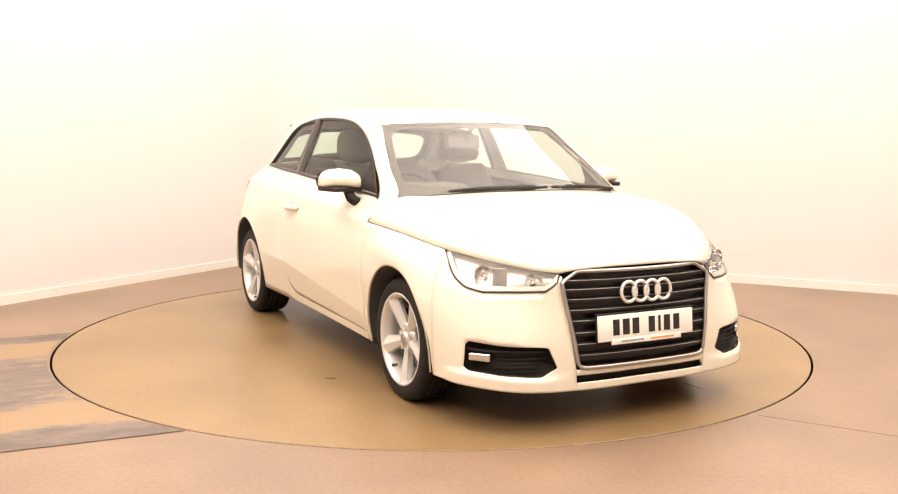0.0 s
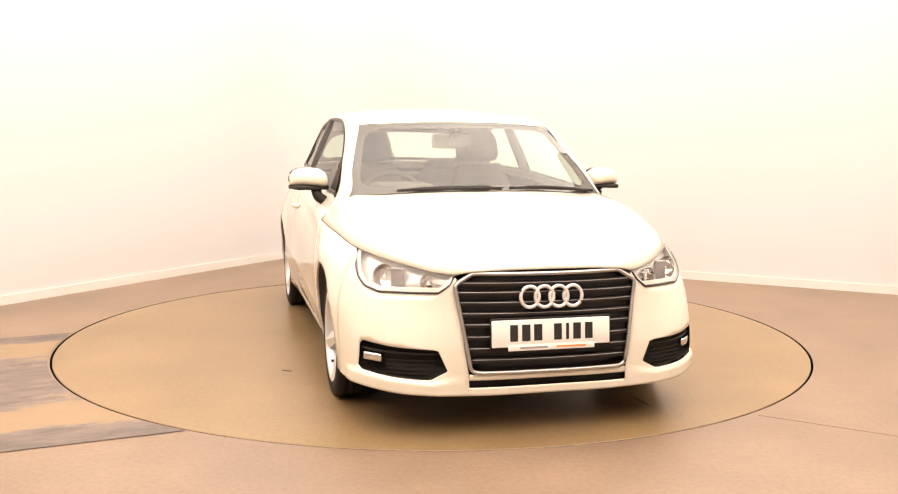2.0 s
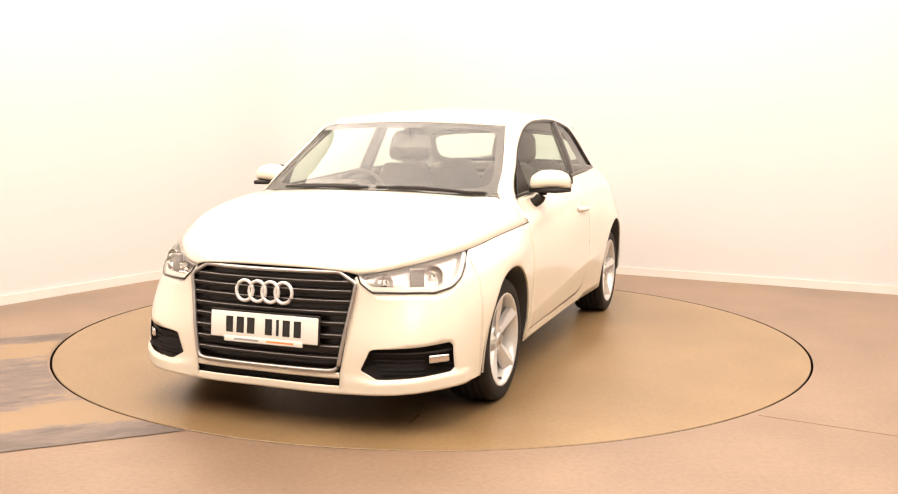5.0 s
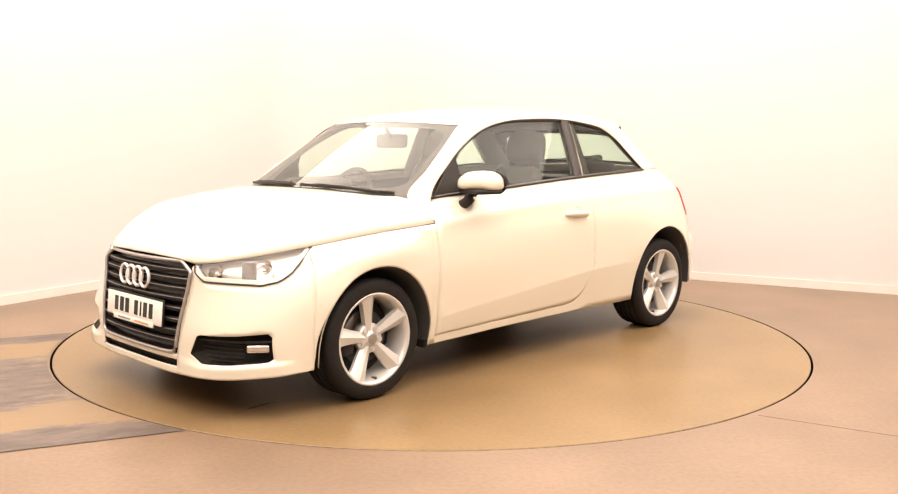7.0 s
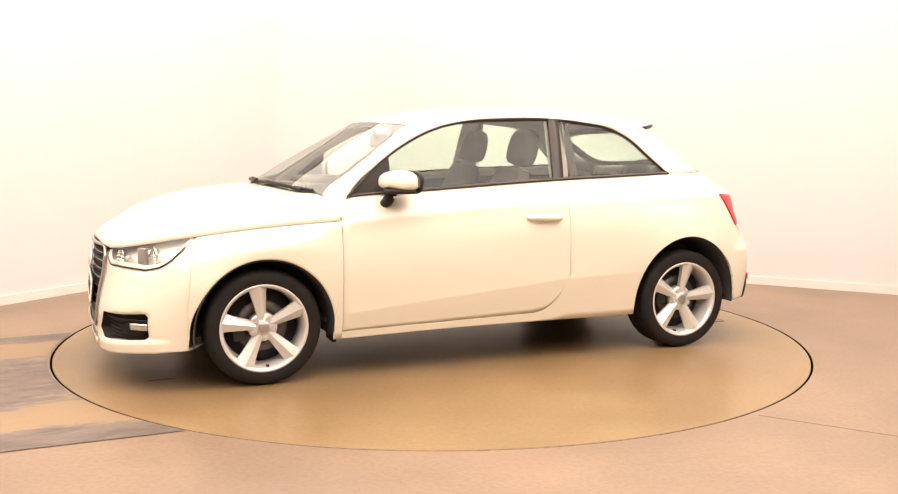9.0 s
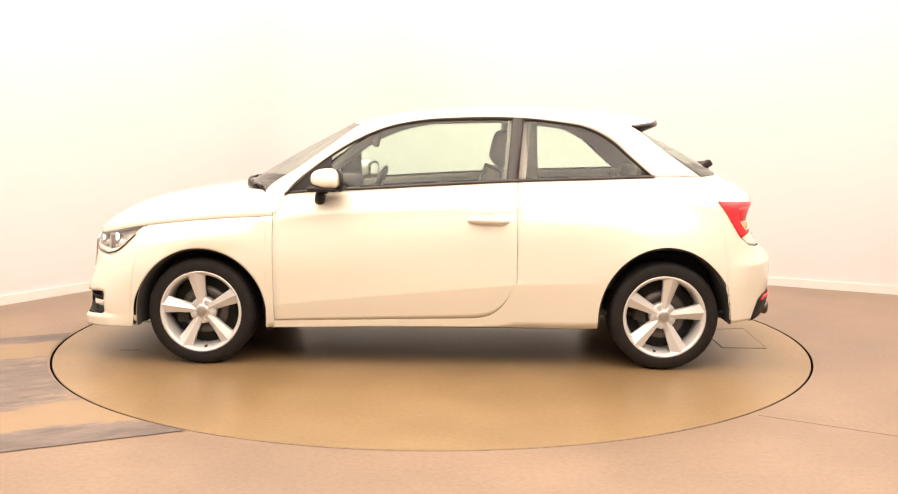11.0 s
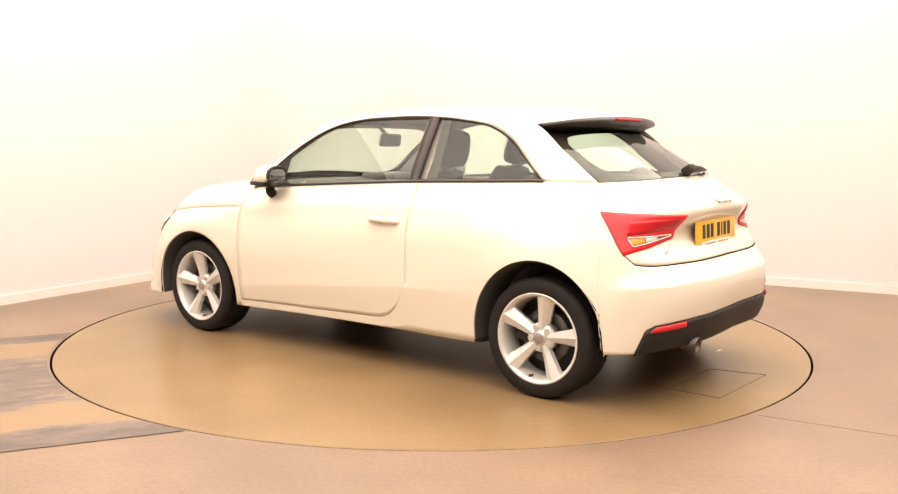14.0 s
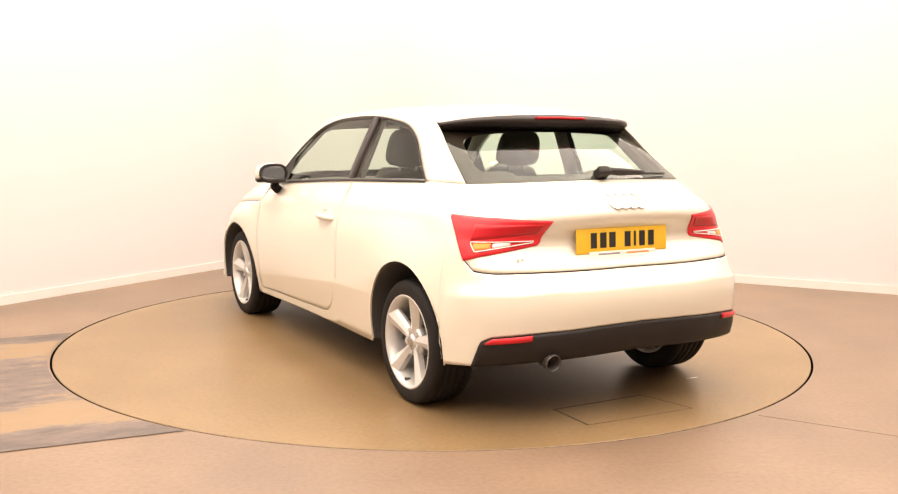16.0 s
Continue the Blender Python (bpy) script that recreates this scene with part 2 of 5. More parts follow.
def box(bm, x0, x1, y0, y1, z0, z1, bev=0.0, seg=2, m=None):
    r = bmesh.ops.create_cube(bm, size=1)
    T = Matrix.Translation(((x0 + x1) / 2, (y0 + y1) / 2, (z0 + z1) / 2)) @ Matrix.Diagonal((abs(x1 - x0), abs(y1 - y0), abs(z1 - z0), 1))
    bmesh.ops.transform(bm, matrix=T, verts=r["verts"])
    vs = r["verts"]
    if bev:
        es = list({e for v in vs for e in v.link_edges})
        out = bmesh.ops.bevel(bm, geom=es, offset=bev, segments=seg, affect="EDGES", profile=0.5)
        vs = list({v for f in out["faces"] for v in f.verts} | {v for v in vs if v.is_valid})
    if m is not None:
        bmesh.ops.transform(bm, matrix=m, verts=vs)
    return vs


def tube(bm, P, r, closed=False, seg=10, rz=None):
    """A round bar along points P; r may vary."""
    P = np.asarray(P, float)
    n = len(P)
    r = np.broadcast_to(r, n)
    rings = []
    for i in range(n):
        a, b = (P[(i - 1) % n], P[(i + 1) % n]) if closed else (P[max(i - 1, 0)], P[min(i + 1, n - 1)])
        t = Vector(b - a).normalized()
        ref = Vector((0, 0, 1)) if abs(t.z) < 0.9 else Vector((0, 1, 0))
        u = t.cross(ref).normalized()
        v = u.cross(t).normalized()
        rings.append([bm.verts.new(Vector(P[i]) + (u * math.cos(k) + v * math.sin(k) * (rz or 1)) * r[i]) for k in (2 * math.pi * j / seg for j in range(seg))])
    for i in range(n if closed else n - 1):
        A, B = rings[i], rings[(i + 1) % n]
        for j in range(seg):
            bm.faces.new([A[j], A[(j + 1) % seg], B[(j + 1) % seg], B[j]])
    if not closed:
        bm.faces.new(rings[0])
        bm.faces.new(rings[-1])
    return bm


def lathe(bm, prof, seg=64, closed=False):
    """Turns (radius, y) points about the y axis."""
    rings = [[bm.verts.new((r * math.cos(a), y, r * math.sin(a))) for a in (2 * math.pi * j / seg for j in range(seg))] for r, y in prof]
    n = len(rings)
    for i in range(n if closed else n - 1):
        A, B = rings[i], rings[(i + 1) % n]
        for j in range(seg):
            bm.faces.new([A[j], A[(j + 1) % seg], B[(j + 1) % seg], B[j]])
    return bm


def slab(bm, poly, thick):
    """A prism from a closed loop of points, pushed along thick."""
    a = [bm.verts.new(p) for p in poly]
    b = [bm.verts.new(Vector(p) + Vector(thick)) for p in poly]
    n = len(a)
    bm.faces.new(a)
    bm.faces.new(b[::-1])
    for i in range(n):
        bm.faces.new([a[i], b[i], b[(i + 1) % n], a[(i + 1) % n]])


# ---- the studio ----
CORNER = Vector((-1.197, 4.11))
LEFT_DIR = Vector((-1.43, -2.38)).normalized()
RIGHT_DIR = Vector((2.21, -1.14)).normalized()
HOLE = 2.2385
CENTRE = Vector((0.0, 0.055))   # middle of the turntable


def wall_line(r=0.9, off=0.0):
    """Plan of the two visible walls with their rounded corner, shifted into the room by off."""
    cosang = LEFT_DIR.dot(RIGHT_DIR)
    half = math.acos(cosang) / 2
    bis = (LEFT_DIR + RIGHT_DIR).normalized()
    c = CORNER + bis * (r / math.sin(half))
    d = r / math.tan(half)
    a, b = CORNER + LEFT_DIR * d, CORNER + RIGHT_DIR * d
    va, vb = a - c, b - c
    arc = []
    for i in range(49):
        s = i / 48
        v = (va * (1 - s) + vb * s).normalized() * (r - off)
        arc.append(c + v)
    nl, nr = Vector((-LEFT_DIR.y, LEFT_DIR.x)), Vector((RIGHT_DIR.y, -RIGHT_DIR.x))
    nl = nl if nl.dot(bis) > 0 else -nl
    nr = nr if nr.dot(bis) > 0 else -nr
    return [CORNER + LEFT_DIR * 11.2 + nl * off] + arc + [CORNER + RIGHT_DIR * 12.0 + nr * off]


def strip_wall(name, line, back, z0, z1, material, label):
    bm = bmesh.new()
    n = len(line)
    rows = [[bm.verts.new((p.x, p.y, z)) for p in pl] for pl, z in ((line, z0), (line, z1), (back, z1), (back, z0))]
    for i in range(4):
        A, B = rows[i], rows[(i + 1) % 4]
        for j in range(n - 1):
            bm.faces.new([A[j], A[j + 1], B[j + 1], B[j]])
    bm.faces.new([r[0] for r in rows])
    bm.faces.new([r[-1] for r in rows])
    bmesh.ops.recalc_face_normals(bm, faces=bm.faces)
    return tagged(part(name, bm, material, smooth=False), label, "wall", kind="structure")


def studio():
    strip_wall("wall_backdrop", wall_line(), wall_line(off=-0.2), -0.05, CEILING, M["wall"], "plain white painted wall with a rounded corner")
    strip_wall("baseboard", wall_line(off=0.016), wall_line(off=0.0015), 0.0, 0.068, M["skirting"], "low white skirting board along the wall foot")
    A, Bp, Cp, D = CORNER, CORNER + LEFT_DIR * 11.2, CORNER + LEFT_DIR * 11.2 + RIGHT_DIR * 12, CORNER + RIGHT_DIR * 12
    for nm, p, q in (("wall_south", Bp, Cp), ("wall_east", Cp, D)):
        bm = bmesh.new()
        nrm = Vector((q - p).normalized())
        out = Vector((nrm.y, -nrm.x)) * 0.2
        if out.dot((p + q) / 2 - Vector((0, -3))) < 0:
            out = -out
        slab(bm, [(p.x, p.y, -0.05), (q.x, q.y, -0.05), (q.x, q.y, CEILING), (p.x, p.y, CEILING)], (out.x, out.y, 0))
        bmesh.ops.recalc_face_normals(bm, faces=bm.faces)
        tagged(part(nm, bm, M["wall"], smooth=False), "plain white painted wall", "wall", kind="structure")
    # ceiling
    bm = bmesh.new()
    slab(bm, [(v.x, v.y, CEILING) for v in (A, Bp, Cp, D)], (0, 0, 0.2))
    bmesh.ops.recalc_face_normals(bm, faces=bm.faces)
    tagged(part("ceiling", bm, M["ceiling"], smooth=False), "white painted studio ceiling", "ceiling", kind="structure")
    for px, py in PANELS:
        t = root("ceiling_light", "large white diffusing light panel under the ceiling", "ceiling light", "studio light panels")
        t.matrix_world = pose(px, py, CEILING - 0.06, 0, 0, LEAN)
        bm = bmesh.new()
        box(bm, -1.07, 1.07, -1.12, 1.12, -0.02, 0.06, 0.01)
        part("frame", bm, M["satin"], t, smooth=False)
        bm = bmesh.new()
        box(bm, -1.05, 1.05, -1.1, 1.1, -0.026, -0.0205)
        part("diffuser", bm, M["panel"], t, "glowing white diffuser", smooth=False)
    # floor with a round opening
    bm = bmesh.new()
    seg = 256
    quad = [v - CENTRE for v in (A, Bp, Cp, D)]

    def edge_hit(a):
        d = Vector((math.cos(a), math.sin(a)))
        best = 99
        for i in range(4):
            p, q = quad[i], quad[(i + 1) % 4]
            e = q - p
            den = d.x * e.y - d.y * e.x
            if abs(den) > 1e-9:
                s = (p.x * e.y - p.y * e.x) / den
                w = (p.x * d.y - p.y * d.x) / den
                if s > 0 and -1e-6 <= w <= 1 + 1e-6:
                    best = min(best, s)
        return d * (best + 0.1)

    rings = []
    for k, z in ((-1, -0.06), (0, 0.0), (0.004, 0.0), (0.06, 0.0), (0.3, 0.0), (1.0, 0.0)):
        row = []
        for j in range(seg):
            a = 2 * math.pi * j / seg
            c = Vector((math.cos(a), math.sin(a))) * HOLE
            p = c if k <= 0 else c.lerp(edge_hit(a), k)
            row.append(bm.verts.new((p.x + CENTRE.x, p.y + CENTRE.y, z)))
        rings.append(row)
    for A1, B1 in zip(rings, rings[1:]):
        for j in range(seg):
            bm.faces.new([A1[j], A1[(j + 1) % seg], B1[(j + 1) % seg], B1[j]])
    bmesh.ops.recalc_face_normals(bm, faces=bm.faces)
    tagged(part("floor", bm, M["floor"], smooth=False), "tan sealed concrete floor with fine scuffs", "floor", kind="structure")
    # pit under the turntable, coloured near black for the shade in the gap
    bm = bmesh.new()
    bmesh.ops.create_circle(bm, cap_ends=True, radius=HOLE + 0.02, segments=96, matrix=Matrix.Translation((CENTRE.x, CENTRE.y, -0.06)))
    rings = [[bm.verts.new((CENTRE.x + (HOLE - 0.001) * math.cos(a), CENTRE.y + (HOLE - 0.001) * math.sin(a), z)) for a in (2 * math.pi * j / 256 for j in range(256))] for z in (-0.001, -0.06)]
    for j in range(256):
        bm.faces.new([rings[0][j], rings[0][(j + 1) % 256], rings[1][(j + 1) % 256], rings[1][j]])
    tagged(part("turntable_pit", bm, M["pit"], smooth=False), "dark gap around the turntable", "gap", kind="structure")
    # old worn floor coat beside the disc
    bm = bmesh.new()
    inner = []
    a0, a1 = math.atan2(-1.995, -1.04), math.atan2(-0.07, -2.24)
    a1 -= 2 * math.pi if a1 > 0 else 0
    for j in range(41):
        a = a0 + (a1 - a0) * j / 40
        inner.append((CENTRE.x + math.cos(a) * (HOLE + 0.010), CENTRE.y + math.sin(a) * (HOLE + 0.010)))
    e0, e1 = Vector((-6.0, -4.06)), Vector((-5.6, -1.56))
    G = np.zeros((41, 12, 3))
    for j, p in enumerate(inner):
        q = e0.lerp(e1, j / 40)
        for i in range(12):
            s = (i / 11) ** 1.5
            G[j, i] = (p[0] + (q.x - p[0]) * s, p[1] + (q.y - p[1]) * s, 0.0035)
    grid(bm, G)
    bmesh.ops.recalc_face_normals(bm, faces=bm.faces)
    if sum(f.normal.z for f in bm.faces) < 0:
        bmesh.ops.reverse_faces(bm, faces=bm.faces)
    tagged(part("worn_floor_strip", bm, M["worn"], smooth=False), "worn grey and ochre strip of old floor coating", "floor", kind="structure")
    # joints in the screed
    for x0, y0, x1, y1 in ((1.46, -1.69, 4.2, -3.33),):
        bm = bmesh.new()
        L = math.hypot(x1 - x0, y1 - y0)
        box(bm, 0, L, -0.0012, 0.0012, 0.0, 0.0012)
        bmesh.ops.transform(bm, matrix=pose(x0, y0, 0, 0, 0, math.degrees(math.atan2(y1 - y0, x1 - x0))), verts=bm.verts)
        tagged(part("floor_joint", bm, M["joint"], smooth=False), "thin faint joint line in the floor", "joint", kind="structure")


def turntable():
    t = root("turntable", "flush tan round turntable with a dark rim gap", "turntable")
    bm = bmesh.new()
    prof = [(0.0, 0.0), (0.7, 0.0), (1.5, 0.0), (2.15, 0.0), (2.223, 0.0), (2.226, 0.003), (2.226, 0.058)]
    rings = []
    for r, d in prof[1:]:
        rings.append([bm.verts.new((r * math.cos(a), r * math.sin(a), -d)) for a in (2 * math.pi * j / 192 for j in range(192))])
    c = bm.verts.new((0, 0, 0))
    for j in range(192):
        bm.faces.new([c, rings[0][j], rings[0][(j + 1) % 192]])
    for A1, B1 in zip(rings, rings[1:]):
        for j in range(192):
            bm.faces.new([A1[j], B1[j], B1[(j + 1) % 192], A1[(j + 1) % 192]])
    part("disc", bm, M["disc"], t, smooth=False)
    # near-black band over the disc's tan edge paints in the gap's shade
    bm = bmesh.new()
    rings = [[bm.verts.new((2.2268 * math.cos(a), 2.2268 * math.sin(a), z)) for a in (2 * math.pi * j / 192 for j in range(192))] for z in (-0.003, -0.058)]
    for j in range(192):
        bm.faces.new([rings[0][j], rings[1][j], rings[1][(j + 1) % 192], rings[0][(j + 1) % 192]])
    part("rim", bm, M["pit"], t, "disc edge coloured near black for the shade of the gap", smooth=False)
    # hatch outline, tyre scuffs and scraps that turn with the disc
    back = Matrix.Rotation(radians(199.9), 2)
    for p, q, w in (((1.69, -.357), (1.976, -.396), .003), ((1.976, -.396), (1.751, -.932), .001), ((1.51, -.838), (1.751, -.932), .0055), ((1.69, -.357), (1.51, -.838), .004)):
        p, q = back @ (Vector(p) - CENTRE), back @ (Vector(q) - CENTRE)
        bm = bmesh.new()
        box(bm, 0, (q - p).length, -w, w, 0.0, 0.0015)
        d = q - p
        bmesh.ops.transform(bm, matrix=pose(p.x, p.y, 0, 0, 0, math.degrees(math.atan2(d.y, d.x))), verts=bm.verts)
        part("hatch_edge", bm, M["line"], t, "thin dark hatch edge", smooth=False)
    for p, q, w, m_ in (((-1.605, -0.601), (-1.61, -0.683), .010, "scrap"), ((1.796, 0.598), (1.616, 0.584), .013, "film"), ((0.75, -1.011), (0.801, -0.956), .022, "line")):
        p, q = Vector(p), Vector(q)
        bm = bmesh.new()
        n = 14
        G = np.zeros((n, 2, 3))
        side = (q - p).normalized()
        side = Vector((-side.y, side.x))
        for i in range(n):
            c = p.lerp(q, i / (n - 1))
            k = w * (0.3 + 0.7 * random.random()) * math.sin(math.pi * (i + .5) / n)
            G[i, 0] = (*(c + side * k), .0015)
            G[i, 1] = (*(c - side * k), .0015)
        grid(bm, G)
        part("floor_mark", bm, M[m_], t, "small scuffed mark", smooth=False)
    return t


# ---- the car: x forward, y to its left, z up; origin on the ground between the axles ----
# horizontal rails of the left body side, from the nose's middle round to the tail's middle
RAIL_SILL = [(2.010, 0, .174), (1.984, .40, .174), (1.888, .67, .187), (1.728, .80, .202), (1.585, .832, .208), (1.233, .85, .22), (.86, .81, .207), (.3, .81, .218), (-.42, .812, .222), (-.89, .825, .225), (-1.243, .84, .25), (-1.585, .825, .27), (-1.735, .738, .274), (-1.865, .45, .30), (-1.89, 0, .305)]
RAIL_LOW = [(2.012, 0, .36), (1.978, .40, .36), (1.885, .67, .36), (1.74, .79, .365), (1.585, .843, .37), (1.233, .862, .37), (.86, .832, .35), (.3, .832, .365), (-.42, .836, .385), (-.89, .846, .395), (-1.243, .865, .40), (-1.575, .832, .40), (-1.752, .738, .40), (-1.885, .45, .40), (-1.915, 0, .405)]
RAIL_MID = [(1.992, 0, .56), (1.948, .39, .56), (1.808, .66, .56), (1.680, .775, .56), (1.57, .832, .56), (1.233, .866, .60), (.86, .85, .58), (.3, .846, .58), (-.42, .846, .60), (-.89, .853, .61), (-1.243, .870, .62), (-1.56, .820, .60), (-1.735, .722, .60), (-1.875, .43, .60), (-1.905, 0, .605)]
RAIL_HIGH = [(1.985, 0, .645), (1.938, .388, .635), (1.790, .625, .645), (1.648, .745, .66), (1.555, .79, .675), (1.233, .852, .715), (.86, .832, .745), (.3, .826, .775), (-.42, .828, .80), (-.89, .824, .81), (-1.243, .815, .81), (-1.545, .775, .80), (-1.665, .695, .79), (-1.738, .42, .79), (-1.747, 0, .79)]
RAIL_SHOULDER = [(1.978, 0, .69), (1.919, .388, .664), (1.76, .595, .70), (1.64, .69, .727), (1.545, .737, .744), (1.233, .79, .782), (.86, .814, .809), (.3, .806, .845), (-.42, .802, .875), (-.89, .79, .89), (-1.243, .772, .90), (-1.518, .741, .903), (-1.655, .64, .907), (-1.795, .38, .902), (-1.825, 0, .908)]
RAIL_BELT = [(1.975, 0, .72), (1.90, .37, .70), (1.72, .55, .76), (1.60, .62, .80), (1.5, .66, .82), (1.2, .71, .87), (.86, .720, .917), (.3, .747, .956), (-.42, .742, .998), (-.89, .716, 1.015), (-1.19, .69, 1.025), (-1.449, .63, 1.025), (-1.54, .50, 1.03), (-1.605, .3, 1.037), (-1.63, 0, 1.042)]
RAILS = np.array([RAIL_SILL, RAIL_LOW, RAIL_MID, RAIL_HIGH, RAIL_SHOULDER, RAIL_BELT], float)
NR, NS = RAILS.shape[:2]


def along(P, u, ends="mirror"):
    """Smooth interpolation of station rows P at station numbers u."""
    u = np.atleast_1d(np.asarray(u, float))
    k = np.concatenate([[0], np.cumsum(np.linalg.norm(np.diff(RAILS[2], axis=0), axis=1))])
    h = np.diff(k)
    d = np.diff(P, axis=0) / h[:, None]
    tan = np.empty_like(P)
    for i in range(1, len(P) - 1):
        tan[i] = (d[i - 1] * h[i] + d[i] * h[i - 1]) / (h[i] + h[i - 1])
    tan[0], tan[-1] = d[0] * (0, 1, 0), d[-1] * (0, 1, 0)
    i = np.clip(np.floor(u).astype(int), 0, len(h) - 1)
    s = k[i] + (u - i) * h[i]
    return hermite(P, tan, h, k, i, s)


def rail(r, u):
    return along(RAILS[r], u)


def low_line(u):
    """Height of the pressed line low on the side."""
    return np.interp(u, [6, 7, 8, 8.85, 9.4], [.333, .388, .455, .469, .475])


def skin(u, z):
    """The body surface at station number(s) u and height(s) z."""
    u, z = np.broadcast_arrays(np.asarray(u, float), np.asarray(z, float))
    shape = u.shape
    u, z = u.ravel(), z.ravel()
    R = np.stack([rail(r, u) for r in range(NR)])
    Z = R[:, :, 2]
    n = len(u)
    i = np.clip((z[None] >= Z).sum(0) - 1, 0, NR - 2)
    idx = np.arange(n)
    h = np.diff(Z, axis=0)
    d = np.diff(R[:, :, :2], axis=0) / h[:, :, None]
    tan = np.empty((NR, n, 2))
    tan[0], tan[-1] = d[0], d[-1]
    for r in range(1, NR - 1):
        tan[r] = (d[r - 1] * h[r][:, None] + d[r] * h[r - 1][:, None]) / (h[r] + h[r - 1])[:, None]
    hh = h[i, idx][:, None]
    s = ((z - Z[i, idx]) / h[i, idx])[:, None]
    xy = (R[i, idx, :2] * (2 * s**3 - 3 * s**2 + 1) + tan[i, idx] * hh * (s**3 - 2 * s**2 + s)
          + R[i + 1, idx, :2] * (-2 * s**3 + 3 * s**2) + tan[i + 1, idx] * hh * (s**3 - s**2))
    # pressed lines along the side: at the shoulder and low on the door
    side = np.clip((u - 5.2) / 1.2, 0, 1) * np.clip((11.0 - u) / 0.5, 0, 1)
    xy[:, 1] += 0.008 * side * np.clip(1 - abs(z - Z[4] - 0.004) / 0.05, 0, 1)
    low = np.interp(u, [5.7, 6.1, 8.6, 9.3], [0, 1, 1, 0])
    zc = low_line(u)
    xy[:, 1] += 0.0065 * low * np.where(z > zc, np.clip(1 - (z - zc) / 0.15, 0, 1) ** 2, np.clip(1 - (zc - z) / 0.11, 0, 1))
    # blade along the foot of the nose, under the fog lamps
    blade = np.interp(u, [.86, 1.2, 2.9, 3.4], [0, 1, 1, 0]) * np.clip((np.interp(u, [.8, 1.36, 2.8, 3.4], [.262, .236, .262, .27]) - z) / 0.014, 0, 1)
    away = np.stack([np.interp(u, [1, 3], [1, .55]), np.interp(u, [1, 3], [.1, .8])], 1)
    xy += 0.013 * blade[:, None] * away
    return np.concatenate([xy, z[:, None]], 1).reshape(*shape, 3)


_tab = np.linspace(0, NS - 1, 1401)
_mid = rail(2, _tab)


def ux(x):
    """Station number where the side is at x."""
    return np.interp(-np.asarray(x, float), -_mid[:, 0], _tab)


def uy(y):
    """Station number on the nose where it is y from the middle."""
    return np.interp(y, _mid[:500, 1], _tab[:500])


def uyr(y):
    """Station number on the tail where it is y from the middle."""
    return np.interp(-np.asarray(y, float), -_mid[1150:, 1], _tab[1150:])


ARCHES = {1: (1.227, 0.349, 0.275, 0.361), -1: (-1.243, 0.352, 0.28, 0.385)}


def arch_z(x, which, low):
    c, a, z0, b = ARCHES[which]
    q = 1 - ((np.asarray(x, float) - c) / a) ** 2
    return np.where(q > 0, z0 + b * np.sqrt(np.maximum(q, 0)), low)


def arch_samples(which, n):
    c, a, z0, b = ARCHES[which]
    return c + a * np.cos(np.linspace(math.pi, 0, n)) * 0.99999


def door_low(x):
    """Lower edge of the door, rounded up at its rear."""
    x = np.asarray(x, float)
    q = np.clip((-0.20 - x) / 0.258, 0, 1)
    return np.where(x > -0.20, 0.270 - 0.024 * (x + 0.20), 0.270 + 0.39 * (1 - (1 - q**2.6) ** (1 / 2.6)))


def columns(u, z0, z1, rows=14, ease=None):
    """Grid of the body surface: columns at u, from heights z0 to z1."""
    s = np.linspace(0, 1, rows)[None]
    z = np.asarray(z0, float)[:, None] * (1 - s) + np.asarray(z1, float)[:, None] * s
    return skin(np.repeat(np.asarray(u, float)[:, None], rows, 1), z)


def creased(u, z0, z1):
    """Columns of the side with rows close together at the low pressed line."""
    z0, z1, cr = np.asarray(z0, float), np.asarray(z1, float), low_line(u)
    # where the line runs below the panel's edge its rows are packed just above that edge
    c0 = np.minimum(np.maximum(cr - .007, z0 + .002), z1 - .006)
    c1 = np.minimum(np.maximum(cr, c0 + .002), z1 - .004)
    c2 = np.minimum(np.maximum(cr + .007, c1 + .002), z1 - .002)
    G = [columns(u, z0, c0, 7), columns(u, c0, c1, 2), columns(u, c1, c2, 2), columns(u, c2, z1, 22)]
    return np.concatenate([G[0]] + [g[:, 1:] for g in G[1:]], 1)


def both(name, grids, material, parent, **k):
    """The same panel on the left and on the right side."""
    a = shell(name, grids, material, parent, **k)
    b = shell(name, [flipped(g) for g in grids], material, parent, **k)
    return a, b


def both_bm(name, build, material, parent, label="", smooth=True):
    """A part on the left and its mirror image on the right."""
    out = []
    for s in (1, -1):
        bm = bmesh.new()
        build(bm)
        if s < 0:
            bmesh.ops.scale(bm, vec=(1, -1, 1), verts=bm.verts)
        bmesh.ops.recalc_face_normals(bm, faces=bm.faces)
        out.append(part(name, bm, material, parent, label, smooth))
    return out


def ray_to(poly, c, a):
    """How far the ray from c at angle a goes to the outline poly."""
    d = np.array([math.cos(a), math.sin(a)])
    best = None
    for p, q in zip(poly, np.roll(poly, -1, axis=0)):
        e = q - p
        den = d[0] * e[1] - d[1] * e[0]
        if abs(den) < 1e-12:
            continue
        w = p - c
        s = (w[0] * e[1] - w[1] * e[0]) / den
        k = (w[0] * d[1] - w[1] * d[0]) / den
        if s > 0 and -1e-7 <= k <= 1 + 1e-7:
            best = s if best is None else max(best, s)
    return best


